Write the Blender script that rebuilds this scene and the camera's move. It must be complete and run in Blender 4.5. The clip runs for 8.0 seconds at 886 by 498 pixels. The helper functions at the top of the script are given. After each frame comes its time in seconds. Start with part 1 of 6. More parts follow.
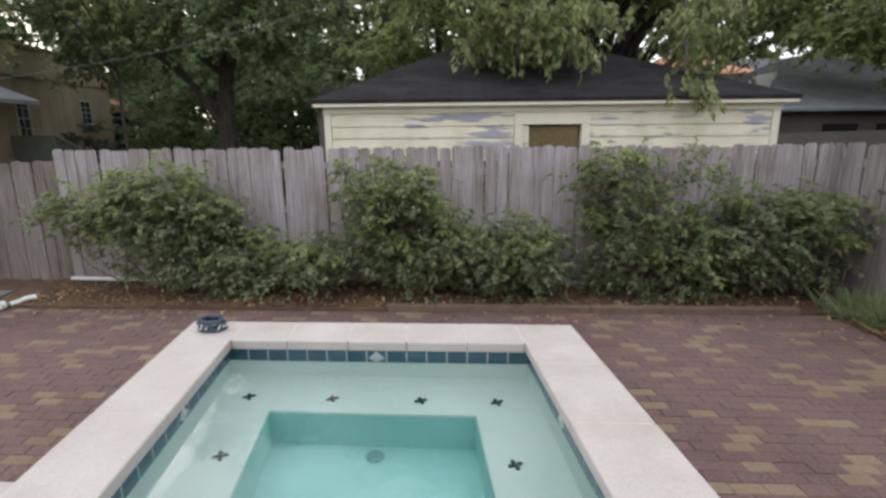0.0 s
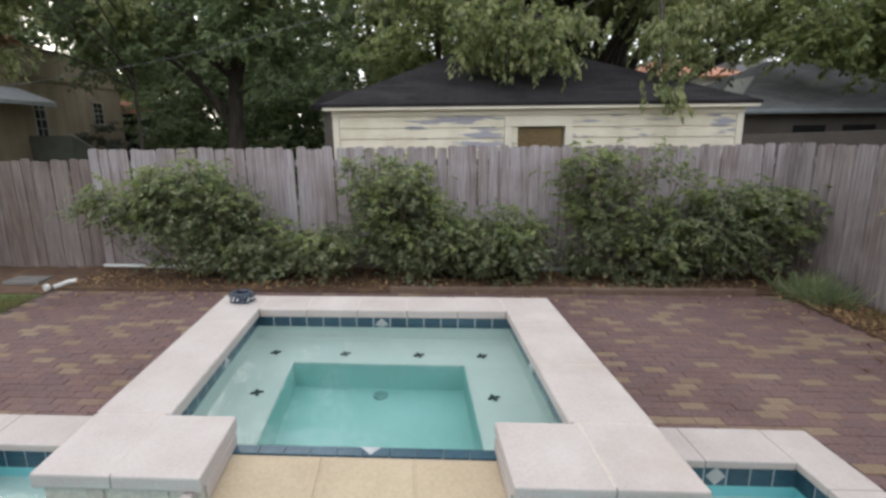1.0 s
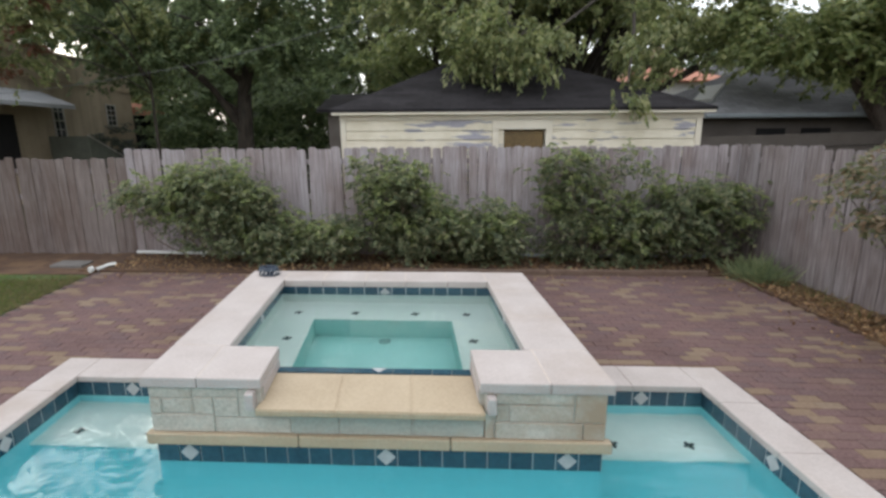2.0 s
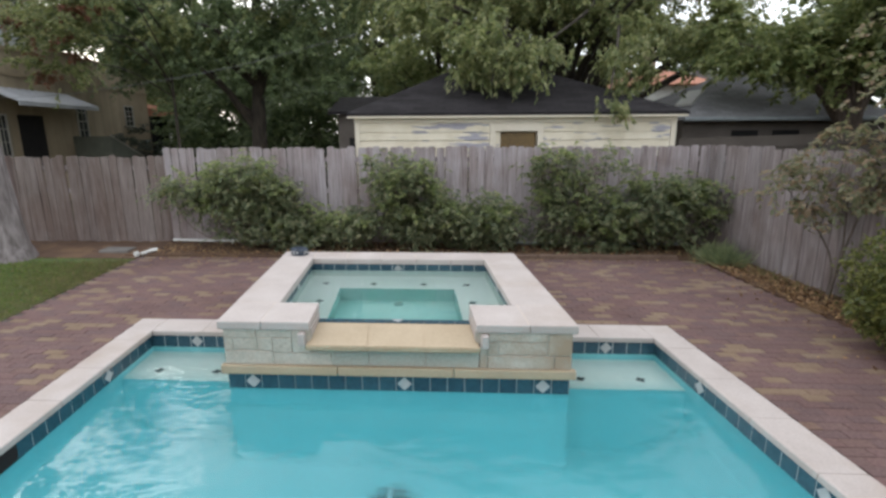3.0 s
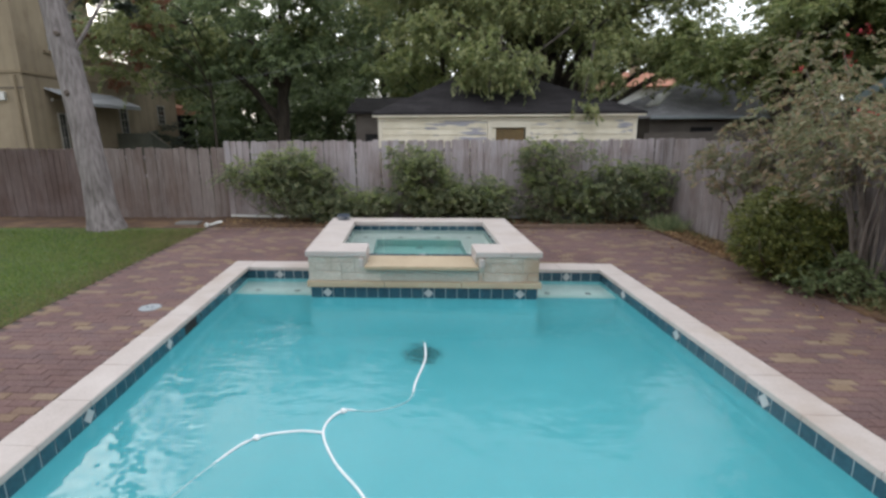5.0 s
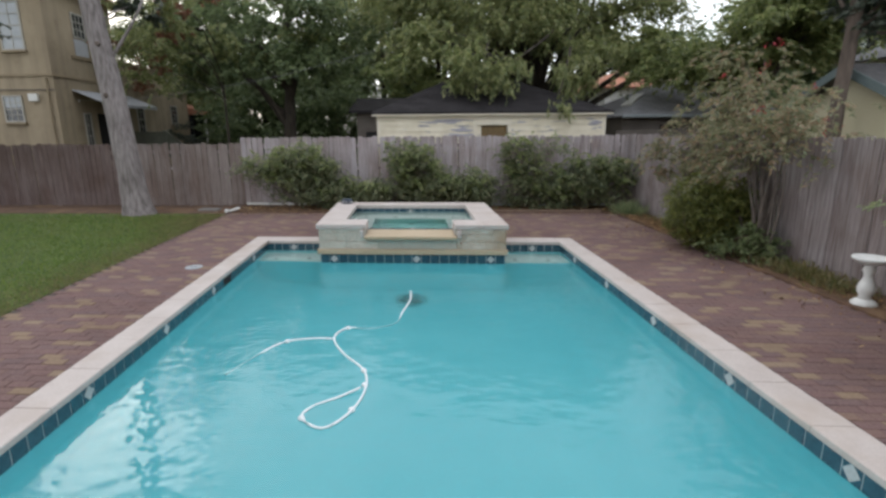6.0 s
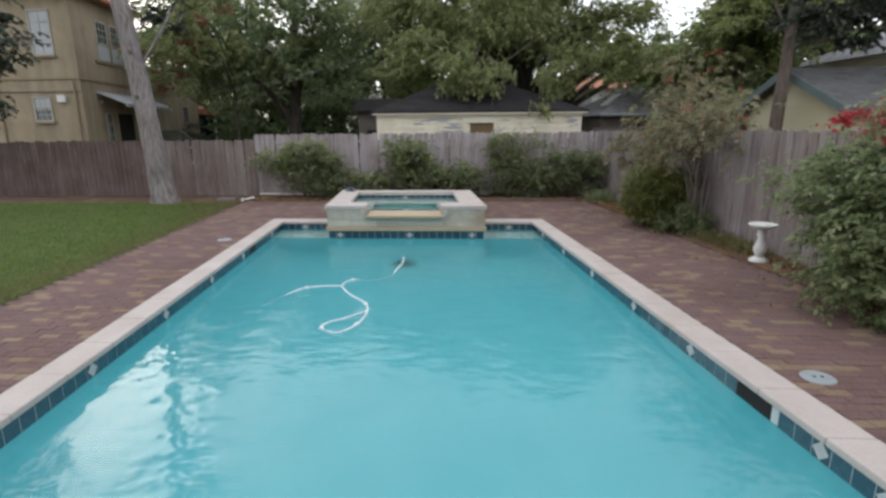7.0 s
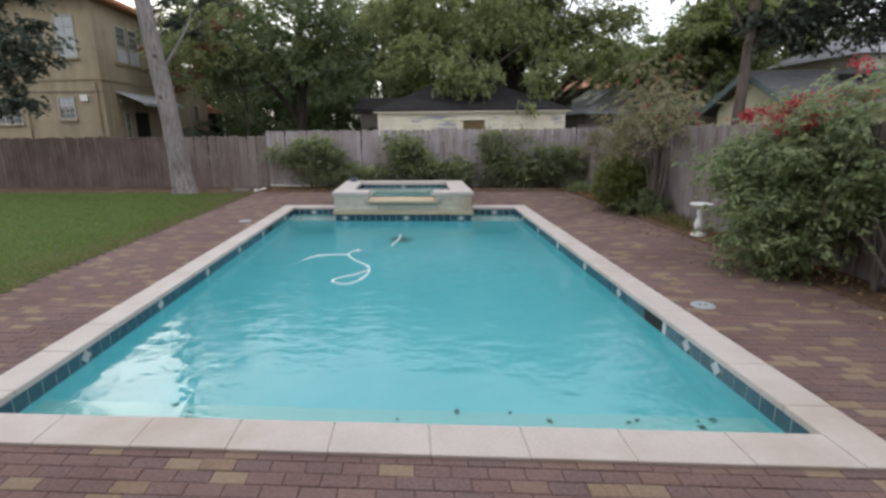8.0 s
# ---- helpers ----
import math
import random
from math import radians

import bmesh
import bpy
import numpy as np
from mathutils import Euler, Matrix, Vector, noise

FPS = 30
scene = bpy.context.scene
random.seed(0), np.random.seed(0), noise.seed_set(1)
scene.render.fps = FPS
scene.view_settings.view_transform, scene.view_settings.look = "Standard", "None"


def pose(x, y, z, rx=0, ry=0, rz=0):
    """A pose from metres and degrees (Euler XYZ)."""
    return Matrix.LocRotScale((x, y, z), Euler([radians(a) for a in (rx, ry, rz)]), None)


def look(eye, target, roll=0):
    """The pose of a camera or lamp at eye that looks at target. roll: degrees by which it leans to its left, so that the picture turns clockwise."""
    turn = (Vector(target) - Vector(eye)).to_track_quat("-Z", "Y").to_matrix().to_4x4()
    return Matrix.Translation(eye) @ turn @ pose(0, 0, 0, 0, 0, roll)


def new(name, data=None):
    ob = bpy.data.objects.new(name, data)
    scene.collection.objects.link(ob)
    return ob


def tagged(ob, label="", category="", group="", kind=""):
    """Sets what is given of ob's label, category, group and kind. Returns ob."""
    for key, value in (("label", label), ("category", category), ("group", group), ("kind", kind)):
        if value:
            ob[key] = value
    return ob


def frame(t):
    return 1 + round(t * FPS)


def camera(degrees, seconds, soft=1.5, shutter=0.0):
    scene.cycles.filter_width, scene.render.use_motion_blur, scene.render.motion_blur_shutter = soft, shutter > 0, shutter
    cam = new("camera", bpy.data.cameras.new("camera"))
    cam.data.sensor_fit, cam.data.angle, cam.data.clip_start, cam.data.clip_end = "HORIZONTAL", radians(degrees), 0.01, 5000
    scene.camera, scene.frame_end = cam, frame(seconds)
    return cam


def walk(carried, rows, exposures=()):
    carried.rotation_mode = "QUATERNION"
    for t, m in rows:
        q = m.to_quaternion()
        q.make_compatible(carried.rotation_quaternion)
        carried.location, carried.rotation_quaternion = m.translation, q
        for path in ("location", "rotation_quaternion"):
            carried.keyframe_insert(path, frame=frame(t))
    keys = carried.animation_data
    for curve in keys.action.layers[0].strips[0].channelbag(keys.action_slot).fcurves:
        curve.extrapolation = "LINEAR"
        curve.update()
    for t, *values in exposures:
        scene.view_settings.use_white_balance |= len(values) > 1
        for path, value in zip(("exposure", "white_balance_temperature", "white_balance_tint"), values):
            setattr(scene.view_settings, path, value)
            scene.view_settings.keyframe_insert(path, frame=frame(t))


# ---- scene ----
cam = camera(82.2, 8.0, soft=2.8)
PATH = [
    (0, (0.401, -1.327, 2.063), (0.302, 0.62, 1.616), -0.5),
    (0.5, (0.429, -1.634, 2.075), (0.33, 0.312, 1.627), -0.5),
    (1, (0.495, -2.086, 2.083), (0.393, -0.14, 1.635), -0.5),
    (1.5, (0.585, -2.58, 2.092), (0.487, -0.633, 1.647), -0.4),
    (3, (0.637, -4.228, 2.125), (0.535, -2.281, 1.681), -0.3),
    (3.5, (0.573, -4.749, 2.136), (0.466, -2.803, 1.688), -0.3),
    (4, (0.551, -5.364, 2.126), (0.447, -3.418, 1.676), -0.3),
    (4.5, (0.548, -5.96, 2.1), (0.446, -4.014, 1.651), -0.3),
    (6, (0.974, -8.286, 1.999), (0.864, -6.341, 1.548), -0.4),
    (6.5, (1.152, -9.097, 1.972), (1.043, -7.151, 1.522), -0.4),
    (7, (1.307, -9.93, 1.917), (1.193, -7.985, 1.466), -0.5),
    (7.5, (1.427, -10.656, 1.87), (1.31, -8.711, 1.418), -0.5),
    (8, (1.594, -11.385, 1.837), (1.474, -9.441, 1.383), -0.5),
]
walk(cam, [(t, look(eye, target, roll)) for t, eye, target, roll in PATH], [(0, 0.55, 6350, 10), (1.5, 0.52, 6350, 10), (3, 0.52, 6350, 10), (4.5, 0.46, 6350, 10), (6.5, 0.28, 6350, 10), (8, 0.30, 6350, 10)])

# ---- sky, soft sun, exposure ----
SUN_UP, SUN_TURN = radians(27), radians(320)
world = bpy.data.worlds.new("sky")
scene.world = world
world.use_nodes = True
wn, wl = world.node_tree.nodes, world.node_tree.links
sky = wn.new("ShaderNodeTexSky")
sky.sky_type = "NISHITA"
sky.sun_disc = False
sky.sun_elevation, sky.sun_rotation = SUN_UP, SUN_TURN
sky.air_density, sky.dust_density, sky.ozone_density = 1.0, 2.5, 1.5
veil = wn.new("ShaderNodeMix")
veil.data_type = "RGBA"
veil.inputs[0].default_value = 0.88
veil.inputs[7].default_value = (3.5, 3.55, 3.6, 1)
wl.new(sky.outputs[0], veil.inputs[6])
wl.new(veil.outputs[2], wn["Background"].inputs[0])
wn["Background"].inputs[1].default_value = 0.36
sun_data = bpy.data.lights.new("sun", "SUN")
sun_data.energy, sun_data.angle, sun_data.color = 0.11, radians(16), (1.0, 0.97, 0.93)
sun = new("sun", sun_data)
sun.matrix_world = look((0, 0, 30), (-math.sin(SUN_TURN) * 30, -math.cos(SUN_TURN) * 30, 30 - 30 * math.tan(SUN_UP)))


# ---- materials ----


class Mat:
    """A node material with a few short cuts."""

    def __init__(self, name, rough=0.7, metal=0.0, spec=0.5):
        self.m = bpy.data.materials.new(name)
        self.m.use_nodes = True
        self.t = self.m.node_tree
        self.n, self.l = self.t.nodes, self.t.links
        self.b = self.n["Principled BSDF"]
        self.b.inputs["Roughness"].default_value = rough
        self.b.inputs["Metallic"].default_value = metal
        self.b.inputs["Specular IOR Level"].default_value = spec
        self.pos = self.n.new("ShaderNodeNewGeometry")

    def scaled(self, sx=1.0, sy=1.0, sz=1.0, local=False):
        mp = self.n.new("ShaderNodeMapping")
        mp.inputs["Scale"].default_value = (sx, sy, sz)
        if local:
            tc = self.n.new("ShaderNodeTexCoord")
            self.l.new(tc.outputs["Object"], mp.inputs[0])
        else:
            self.l.new(self.pos.outputs["Position"], mp.inputs[0])
        return mp.outputs[0]

    def noise(self, scale, detail=4.0, vec=None, rough=0.55):
        nz = self.n.new("ShaderNodeTexNoise")
        nz.inputs["Scale"].default_value, nz.inputs["Detail"].default_value, nz.inputs["Roughness"].default_value = scale, detail, rough
        self.l.new(vec if vec else self.pos.outputs["Position"], nz.inputs["Vector"])
        return nz.outputs["Fac"]

    def ramp(self, fac, stops):
        r = self.n.new("ShaderNodeValToRGB")
        els = r.color_ramp.elements
        while len(els) < len(stops):
            els.new(0.5)
        for e, (p, c) in zip(els, stops):
            e.position, e.color = p, (*c, 1)
        self.l.new(fac, r.inputs[0])
        return r.outputs[0]

    def mix(self, fac, a, b, kind="MIX"):
        mx = self.n.new("ShaderNodeMix")
        mx.data_type, mx.blend_type = "RGBA", kind
        for sock, v in ((mx.inputs[0], fac), (mx.inputs[6], a), (mx.inputs[7], b)):
            if isinstance(v, (int, float)):
                sock.default_value = v
            elif isinstance(v, tuple):
                sock.default_value = (*v, 1)
            else:
                self.l.new(v, sock)
        return mx.outputs[2]

    def island(self):
        return self.pos.outputs["Random Per Island"]

    def chance(self):
        return self.n.new("ShaderNodeObjectInfo").outputs["Random"]

    def add(self, a, b):
        mt = self.n.new("ShaderNodeMath")
        mt.operation = "ADD"
        self.l.new(a, mt.inputs[0])
        self.l.new(b, mt.inputs[1])
        fr = self.n.new("ShaderNodeMath")
        fr.operation = "FRACT"
        self.l.new(mt.outputs[0], fr.inputs[0])
        return fr.outputs[0]

    def color(self, c):
        if isinstance(c, tuple):
            self.b.inputs["Base Color"].default_value = (*c, 1)
        else:
            self.l.new(c, self.b.inputs["Base Color"])
        return self

    def bump(self, h, strength=0.3, dist=0.01):
        bp = self.n.new("ShaderNodeBump")
        bp.inputs["Strength"].default_value, bp.inputs["Distance"].default_value = strength, dist
        self.l.new(h, bp.inputs["Height"])
        self.l.new(bp.outputs[0], self.b.inputs["Normal"])
        return self


def speckled(name, dark, light, scale=8.0, fine=90.0, rough=0.8, bump=0.25, spread=0.12, stain=None):
    """Mottled mineral surface: broad clouds, fine grain, optional stains."""
    q = Mat(name, rough)
    col = q.ramp(q.noise(scale, 5), [(0.3, dark), (0.7, light)])
    g = q.noise(fine, 3)
    col = q.mix(spread * 2, col, q.ramp(g, [(0.3, tuple(c * 0.55 for c in dark)), (0.65, light)]))
    if stain:
        f = q.ramp(q.noise(scale * 0.35, 6, rough=0.65), [(0.5, (0, 0, 0)), (0.68, (1, 1, 1))])
        col = q.mix(f, col, stain)
    q.color(col)
    q.bump(g, bump, 0.006)
    return q.m


def leafy(name, shades, rough=0.42, light_through=0.55, grey=0.08, dry=None):
    """Leaves: each leaf its own shade, a little light shining through."""
    q = Mat(name, rough, spec=0.55)
    n = len(shades)
    shades = [tuple(min(1.0, 1.9 * w * (k * (1 - grey) + grey * (0.4 * s[0] + 0.6 * s[1]))) for k, w in zip(s, (1.08, 1.0, 1.0))) for s in shades]
    col = q.ramp(q.island(), [((i + 0.5) / n, c) for i, c in enumerate(shades)])
    col = q.mix(q.noise(1.3, 2), col, q.mix(0.5, col, (0.6, 0.65, 0.55), "MULTIPLY"))
    # Clump-sized darkening in the leaf colour imitates shaded gaps between leaf clusters.
    col = q.mix(q.ramp(q.noise(5.5, 2), [(0.4, (0, 0, 0)), (0.62, (1, 1, 1))]), q.mix(0.5, col, (0.55, 0.6, 0.5), "MULTIPLY"), col)
    if dry:
        col = q.mix(q.ramp(q.noise(0.55, 5, rough=0.65), [(0.50, (0, 0, 0)), (0.70, (0.75, 0.75, 0.75))]), col, dry)
    q.color(col)
    tr = q.n.new("ShaderNodeBsdfTranslucent")
    q.l.new(col, tr.inputs[0])
    mx = q.n.new("ShaderNodeMixShader")
    mx.inputs[0].default_value = light_through
    q.l.new(q.b.outputs[0], mx.inputs[1])
    q.l.new(tr.outputs[0], mx.inputs[2])
    q.l.new(mx.outputs[0], q.n["Material Output"].inputs[0])
    return q.m


def bark(name, dark, light, scale=6.0):
    q = Mat(name, 0.9)
    v = q.scaled(scale * 3, scale * 3, scale * 0.45)
    f = q.noise(1.0, 6, v)
    q.color(q.mix(0.3, q.ramp(f, [(0.35, dark), (0.62, light)]), q.ramp(q.noise(1.5, 3), [(0.3, dark), (0.7, light)])))
    q.bump(f, 0.8, 0.03)
    return q.m


COPING = speckled("limestone coping", (0.43, 0.372, 0.345), (0.53, 0.475, 0.447), 2.2, 60, 0.75, 0.2, 0.10, (0.40, 0.33, 0.285))
WALLSTONE = speckled("pale ledge stone", (0.42, 0.385, 0.325), (0.58, 0.535, 0.465), 3.0, 45, 0.8, 0.6, 0.18, (0.36, 0.27, 0.19))
TANSTONE = speckled("tan sandstone", (0.40, 0.312, 0.205), (0.49, 0.392, 0.27), 2.5, 50, 0.6, 0.25, 0.12, (0.43, 0.35, 0.255))
JOINT = speckled("pale joint mortar", (0.50, 0.43, 0.37), (0.60, 0.52, 0.46), 10, 90, 0.85, 0.2)
GREYSTONE = speckled("dull grey stone", (0.13, 0.12, 0.11), (0.22, 0.205, 0.19), 6, 60, 0.9, 0.5, 0.15)
MORTAR = speckled("grey mortar", (0.38, 0.355, 0.30), (0.47, 0.44, 0.385), 12, 120, 0.9, 0.4)
# Light lost in deep water is put into the plaster colours: deeper parts bluer.
PLASTER = speckled("pool plaster with depth tint", (0.268, 0.705, 0.755), (0.348, 0.765, 0.805), 1.2, 20, 0.7, 0.05, 0.05)
BENCH = speckled("pale pool plaster", (0.58, 0.71, 0.68), (0.68, 0.79, 0.75), 1.5, 25, 0.7, 0.05, 0.06)
STEPPLASTER = speckled("step plaster with depth tint", (0.40, 0.67, 0.64), (0.48, 0.73, 0.70), 1.5, 25, 0.7, 0.05, 0.06)
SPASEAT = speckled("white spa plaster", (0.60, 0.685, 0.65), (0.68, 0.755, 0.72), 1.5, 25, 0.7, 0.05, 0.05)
# Same spa plaster, with the teal of deeper water put into its colour.
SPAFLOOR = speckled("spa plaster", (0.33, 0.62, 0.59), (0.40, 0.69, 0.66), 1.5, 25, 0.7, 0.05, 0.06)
SOIL = speckled("mulched soil", (0.055, 0.030, 0.020), (0.15, 0.085, 0.05), 5, 60, 0.95, 0.9, 0.2, (0.20, 0.12, 0.06))
SAND = speckled("joint sand", (0.06, 0.045, 0.04), (0.11, 0.085, 0.075), 10, 150, 0.95, 0.4)
TURF = speckled("turf", (0.05, 0.085, 0.02), (0.10, 0.14, 0.035), 1.2, 60, 0.95, 0.8, 0.2)
GROUND = speckled("dry earth and grass", (0.06, 0.065, 0.03), (0.13, 0.11, 0.06), 0.8, 30, 0.95, 0.6, 0.2)


def streaked(name, dark, light, grime):
    """Old render: clouds, rain streaks running down, grain."""
    q = Mat(name, 0.92, spec=0.25)
    col = q.ramp(q.noise(0.9, 5), [(0.3, dark), (0.7, light)])
    run = q.ramp(q.noise(1.0, 5, q.scaled(2.6, 2.6, 0.22), 0.6), [(0.45, (0, 0, 0)), (0.72, (0.75, 0.75, 0.75))])
    col = q.mix(run, col, grime)
    spot = q.ramp(q.noise(2.4, 6, rough=0.7), [(0.52, (0, 0, 0)), (0.72, (0.6, 0.6, 0.6))])
    col = q.mix(spot, col, q.mix(0.7, col, (0.62, 0.58, 0.55), "MULTIPLY"))
    q.color(col)
    q.bump(q.noise(60, 3), 0.35, 0.006)
    return q.m


STUCCO = streaked("ochre stucco", (0.295, 0.238, 0.164), (0.375, 0.307, 0.216), (0.215, 0.173, 0.125))
TRIMSTONE = speckled("weathered tan trim", (0.24, 0.185, 0.12), (0.31, 0.245, 0.16), 2.0, 50, 0.85, 0.3)
YELLOW = speckled("pale yellow stucco", (0.50, 0.455, 0.30), (0.58, 0.535, 0.38), 1.0, 60, 0.9, 0.3)
WHITEPAINT = speckled("white paint", (0.62, 0.61, 0.58), (0.76, 0.75, 0.72), 3, 40, 0.6, 0.1, 0.08)
CREAM = speckled("cream trim paint", (0.66, 0.60, 0.48), (0.76, 0.70, 0.58), 2, 50, 0.6, 0.1, 0.08)
BROWNWALL = speckled("brown painted boards", (0.09, 0.075, 0.065), (0.14, 0.12, 0.105), 2, 40, 0.85, 0.3)
CANVAS = speckled("dull green roofing felt", (0.10, 0.108, 0.085), (0.15, 0.158, 0.125), 3, 50, 0.85, 0.3)
TEALTRIM = speckled("blue green trim paint", (0.085, 0.115, 0.115), (0.125, 0.16, 0.16), 3, 40, 0.6, 0.1)
# Near-black stands in for the shade inside openings, which are built solid.
DARK = speckled("dark opening", (0.006, 0.006, 0.007), (0.014, 0.013, 0.013), 4, 40, 0.9, 0.1)
CONCRETE = speckled("white cast concrete", (0.55, 0.55, 0.53), (0.74, 0.74, 0.72), 6, 80, 0.75, 0.3, 0.12)
FRAMEPAINT = speckled("aged cream window paint", (0.34, 0.32, 0.28), (0.44, 0.42, 0.37), 4, 50, 0.7, 0.1)
LID = speckled("grey plastic lid", (0.25, 0.28, 0.30), (0.33, 0.36, 0.38), 6, 60, 0.55, 0.05, 0.06)
PIPE = speckled("white drain pipe", (0.62, 0.62, 0.60), (0.78, 0.78, 0.75), 8, 60, 0.5, 0.05)
WETSTONE = speckled("wet pale stone", (0.36, 0.34, 0.29), (0.48, 0.45, 0.39), 2.0, 40, 0.25, 0.2, 0.12, (0.42, 0.33, 0.22))
HOSE = speckled("white hose", (0.72, 0.74, 0.76), (0.85, 0.87, 0.88), 8, 60, 0.5, 0.05)
DRAIN = speckled("grey green drain plastic", (0.17, 0.34, 0.33), (0.24, 0.42, 0.40), 6, 60, 0.6, 0.1)
ROBOT = speckled("dark cleaner plastic", (0.012, 0.03, 0.035), (0.03, 0.06, 0.07), 6, 60, 0.5, 0.1)
TIMBER = speckled("old edging timber", (0.12, 0.075, 0.055), (0.22, 0.15, 0.11), 6, 70, 0.9, 0.6, 0.2)
CABLE = speckled("grey cable", (0.15, 0.15, 0.155), (0.21, 0.21, 0.215), 6, 60, 0.6, 0.05)
AWNING = speckled("white metal awning", (0.36, 0.37, 0.39), (0.50, 0.51, 0.53), 2, 40, 0.5, 0.1, 0.1)
PLY = speckled("yellowed plywood", (0.10, 0.068, 0.03), (0.20, 0.13, 0.05), 4, 30, 0.7, 0.2, 0.2)
ROOFTILE = speckled("red clay roof tile", (0.36, 0.14, 0.08), (0.48, 0.22, 0.14), 4, 40, 0.8, 0.3)
ROBOTRING = speckled("blue grey rubber", (0.02, 0.03, 0.05), (0.06, 0.08, 0.11), 20, 90, 0.6, 0.3)
STEM = bark("brown stems", (0.09, 0.06, 0.04), (0.2, 0.15, 0.11), 12)
TRUNKGREY = bark("grey cedar bark", (0.10, 0.085, 0.08), (0.27, 0.24, 0.235), 5.5)
TRUNKDARK = bark("dark tree bark", (0.02, 0.017, 0.013), (0.07, 0.055, 0.042), 5)
TRUNKBROWN = bark("brown tree bark", (0.06, 0.045, 0.035), (0.15, 0.115, 0.095), 5)


def shingles(name, dark, light):
    q = Mat(name, 0.95, spec=0.15)
    br = q.n.new("ShaderNodeTexBrick")
    br.inputs["Scale"].default_value = 1.0
    br.inputs["Brick Width"].default_value, br.inputs["Row Height"].default_value = 0.3, 0.14
    br.inputs["Mortar Size"].default_value = 0.006
    br.inputs["Color1"].default_value, br.inputs["Color2"].default_value = (*dark, 1), (*light, 1)
    br.inputs["Mortar"].default_value = (*[c * 0.4 for c in dark], 1)
    q.l.new(q.scaled(1, 1, 1), br.inputs[0])
    q.color(q.mix(0.4, br.outputs[0], q.ramp(q.noise(2.0, 5), [(0.35, dark), (0.7, light)])))
    q.bump(q.noise(70, 3), 0.5, 0.01)
    return q.m


SHINGLE = shingles("charcoal shingles", (0.016, 0.014, 0.015), (0.036, 0.033, 0.035))
SHINGLEGREY = shingles("grey shingles", (0.095, 0.092, 0.094), (0.16, 0.155, 0.158))
SHINGLEPALE = shingles("weathered pale grey shingles", (0.24, 0.235, 0.25), (0.36, 0.355, 0.375))


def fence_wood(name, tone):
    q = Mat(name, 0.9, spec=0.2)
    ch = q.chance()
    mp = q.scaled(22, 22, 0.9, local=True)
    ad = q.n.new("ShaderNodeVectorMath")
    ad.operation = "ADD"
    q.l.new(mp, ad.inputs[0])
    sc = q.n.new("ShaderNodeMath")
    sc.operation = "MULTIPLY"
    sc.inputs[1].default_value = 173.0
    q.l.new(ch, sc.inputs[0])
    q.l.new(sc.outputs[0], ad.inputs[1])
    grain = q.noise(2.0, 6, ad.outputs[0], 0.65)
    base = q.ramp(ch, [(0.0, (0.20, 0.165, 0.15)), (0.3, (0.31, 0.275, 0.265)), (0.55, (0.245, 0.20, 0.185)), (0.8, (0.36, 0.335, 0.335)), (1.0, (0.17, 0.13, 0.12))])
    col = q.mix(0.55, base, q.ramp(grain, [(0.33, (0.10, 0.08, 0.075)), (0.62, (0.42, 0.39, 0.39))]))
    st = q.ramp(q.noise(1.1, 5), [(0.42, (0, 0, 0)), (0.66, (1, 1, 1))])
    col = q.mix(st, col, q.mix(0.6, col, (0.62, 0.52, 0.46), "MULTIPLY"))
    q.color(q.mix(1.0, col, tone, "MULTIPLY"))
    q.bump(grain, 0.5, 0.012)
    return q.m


# One wood; tone multiplies the whole board colour, differently for each fence.
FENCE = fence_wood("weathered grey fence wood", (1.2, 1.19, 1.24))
FENCEBROWN = fence_wood("darker brown fence wood", (0.52, 0.44, 0.42))
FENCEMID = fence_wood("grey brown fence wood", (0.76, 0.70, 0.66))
FENCEDARK = fence_wood("darker grey fence wood", (0.86, 0.84, 0.85))


def peeling():
    """Cream paint that has come off in long flakes down to grey wood."""
    q = Mat("peeling cream siding", 0.75)
    v = q.scaled(1.5, 1.5, 14)
    f = q.noise(1.0, 6, v, 0.6)
    big = q.noise(0.55, 2)
    mt = q.n.new("ShaderNodeMath")
    mt.operation = "MULTIPLY"
    q.l.new(f, mt.inputs[0])
    q.l.new(big, mt.inputs[1])
    flake = q.ramp(mt.outputs[0], [(0.285, (0, 0, 0)), (0.30, (1, 1, 1))])
    paint = q.ramp(q.noise(3, 4), [(0.3, (0.60, 0.54, 0.41)), (0.7, (0.74, 0.68, 0.55))])
    wood = q.ramp(q.noise(30, 4, q.scaled(1, 1, 12)), [(0.3, (0.25, 0.24, 0.27)), (0.7, (0.40, 0.39, 0.43))])
    q.color(q.mix(flake, paint, wood))
    q.bump(flake, 0.3, 0.004)
    return q.m


SIDING = peeling()


def paver():
    q = Mat("clay pavers", 0.88, spec=0.2)
    rnd = q.add(q.island(), q.chance())
    base = q.ramp(rnd, [(0.0, (0.140, 0.082, 0.083)), (0.3, (0.170, 0.097, 0.095)), (0.55, (0.130, 0.082, 0.089)), (0.80, (0.180, 0.106, 0.093)), (0.87, (0.25, 0.175, 0.11)), (1.0, (0.275, 0.205, 0.14))])
    col = q.mix(0.35, base, q.ramp(q.noise(45, 4), [(0.3, (0.08, 0.055, 0.05)), (0.7, (0.27, 0.20, 0.17))]))
    st = q.ramp(q.noise(0.9, 5, rough=0.65), [(0.45, (0, 0, 0)), (0.7, (1, 1, 1))])
    col = q.mix(st, col, q.mix(0.5, col, (0.6, 0.55, 0.52), "MULTIPLY"))
    q.color(col)
    q.bump(q.noise(60, 4), 0.4, 0.006)
    return q.m


PAVER = paver()


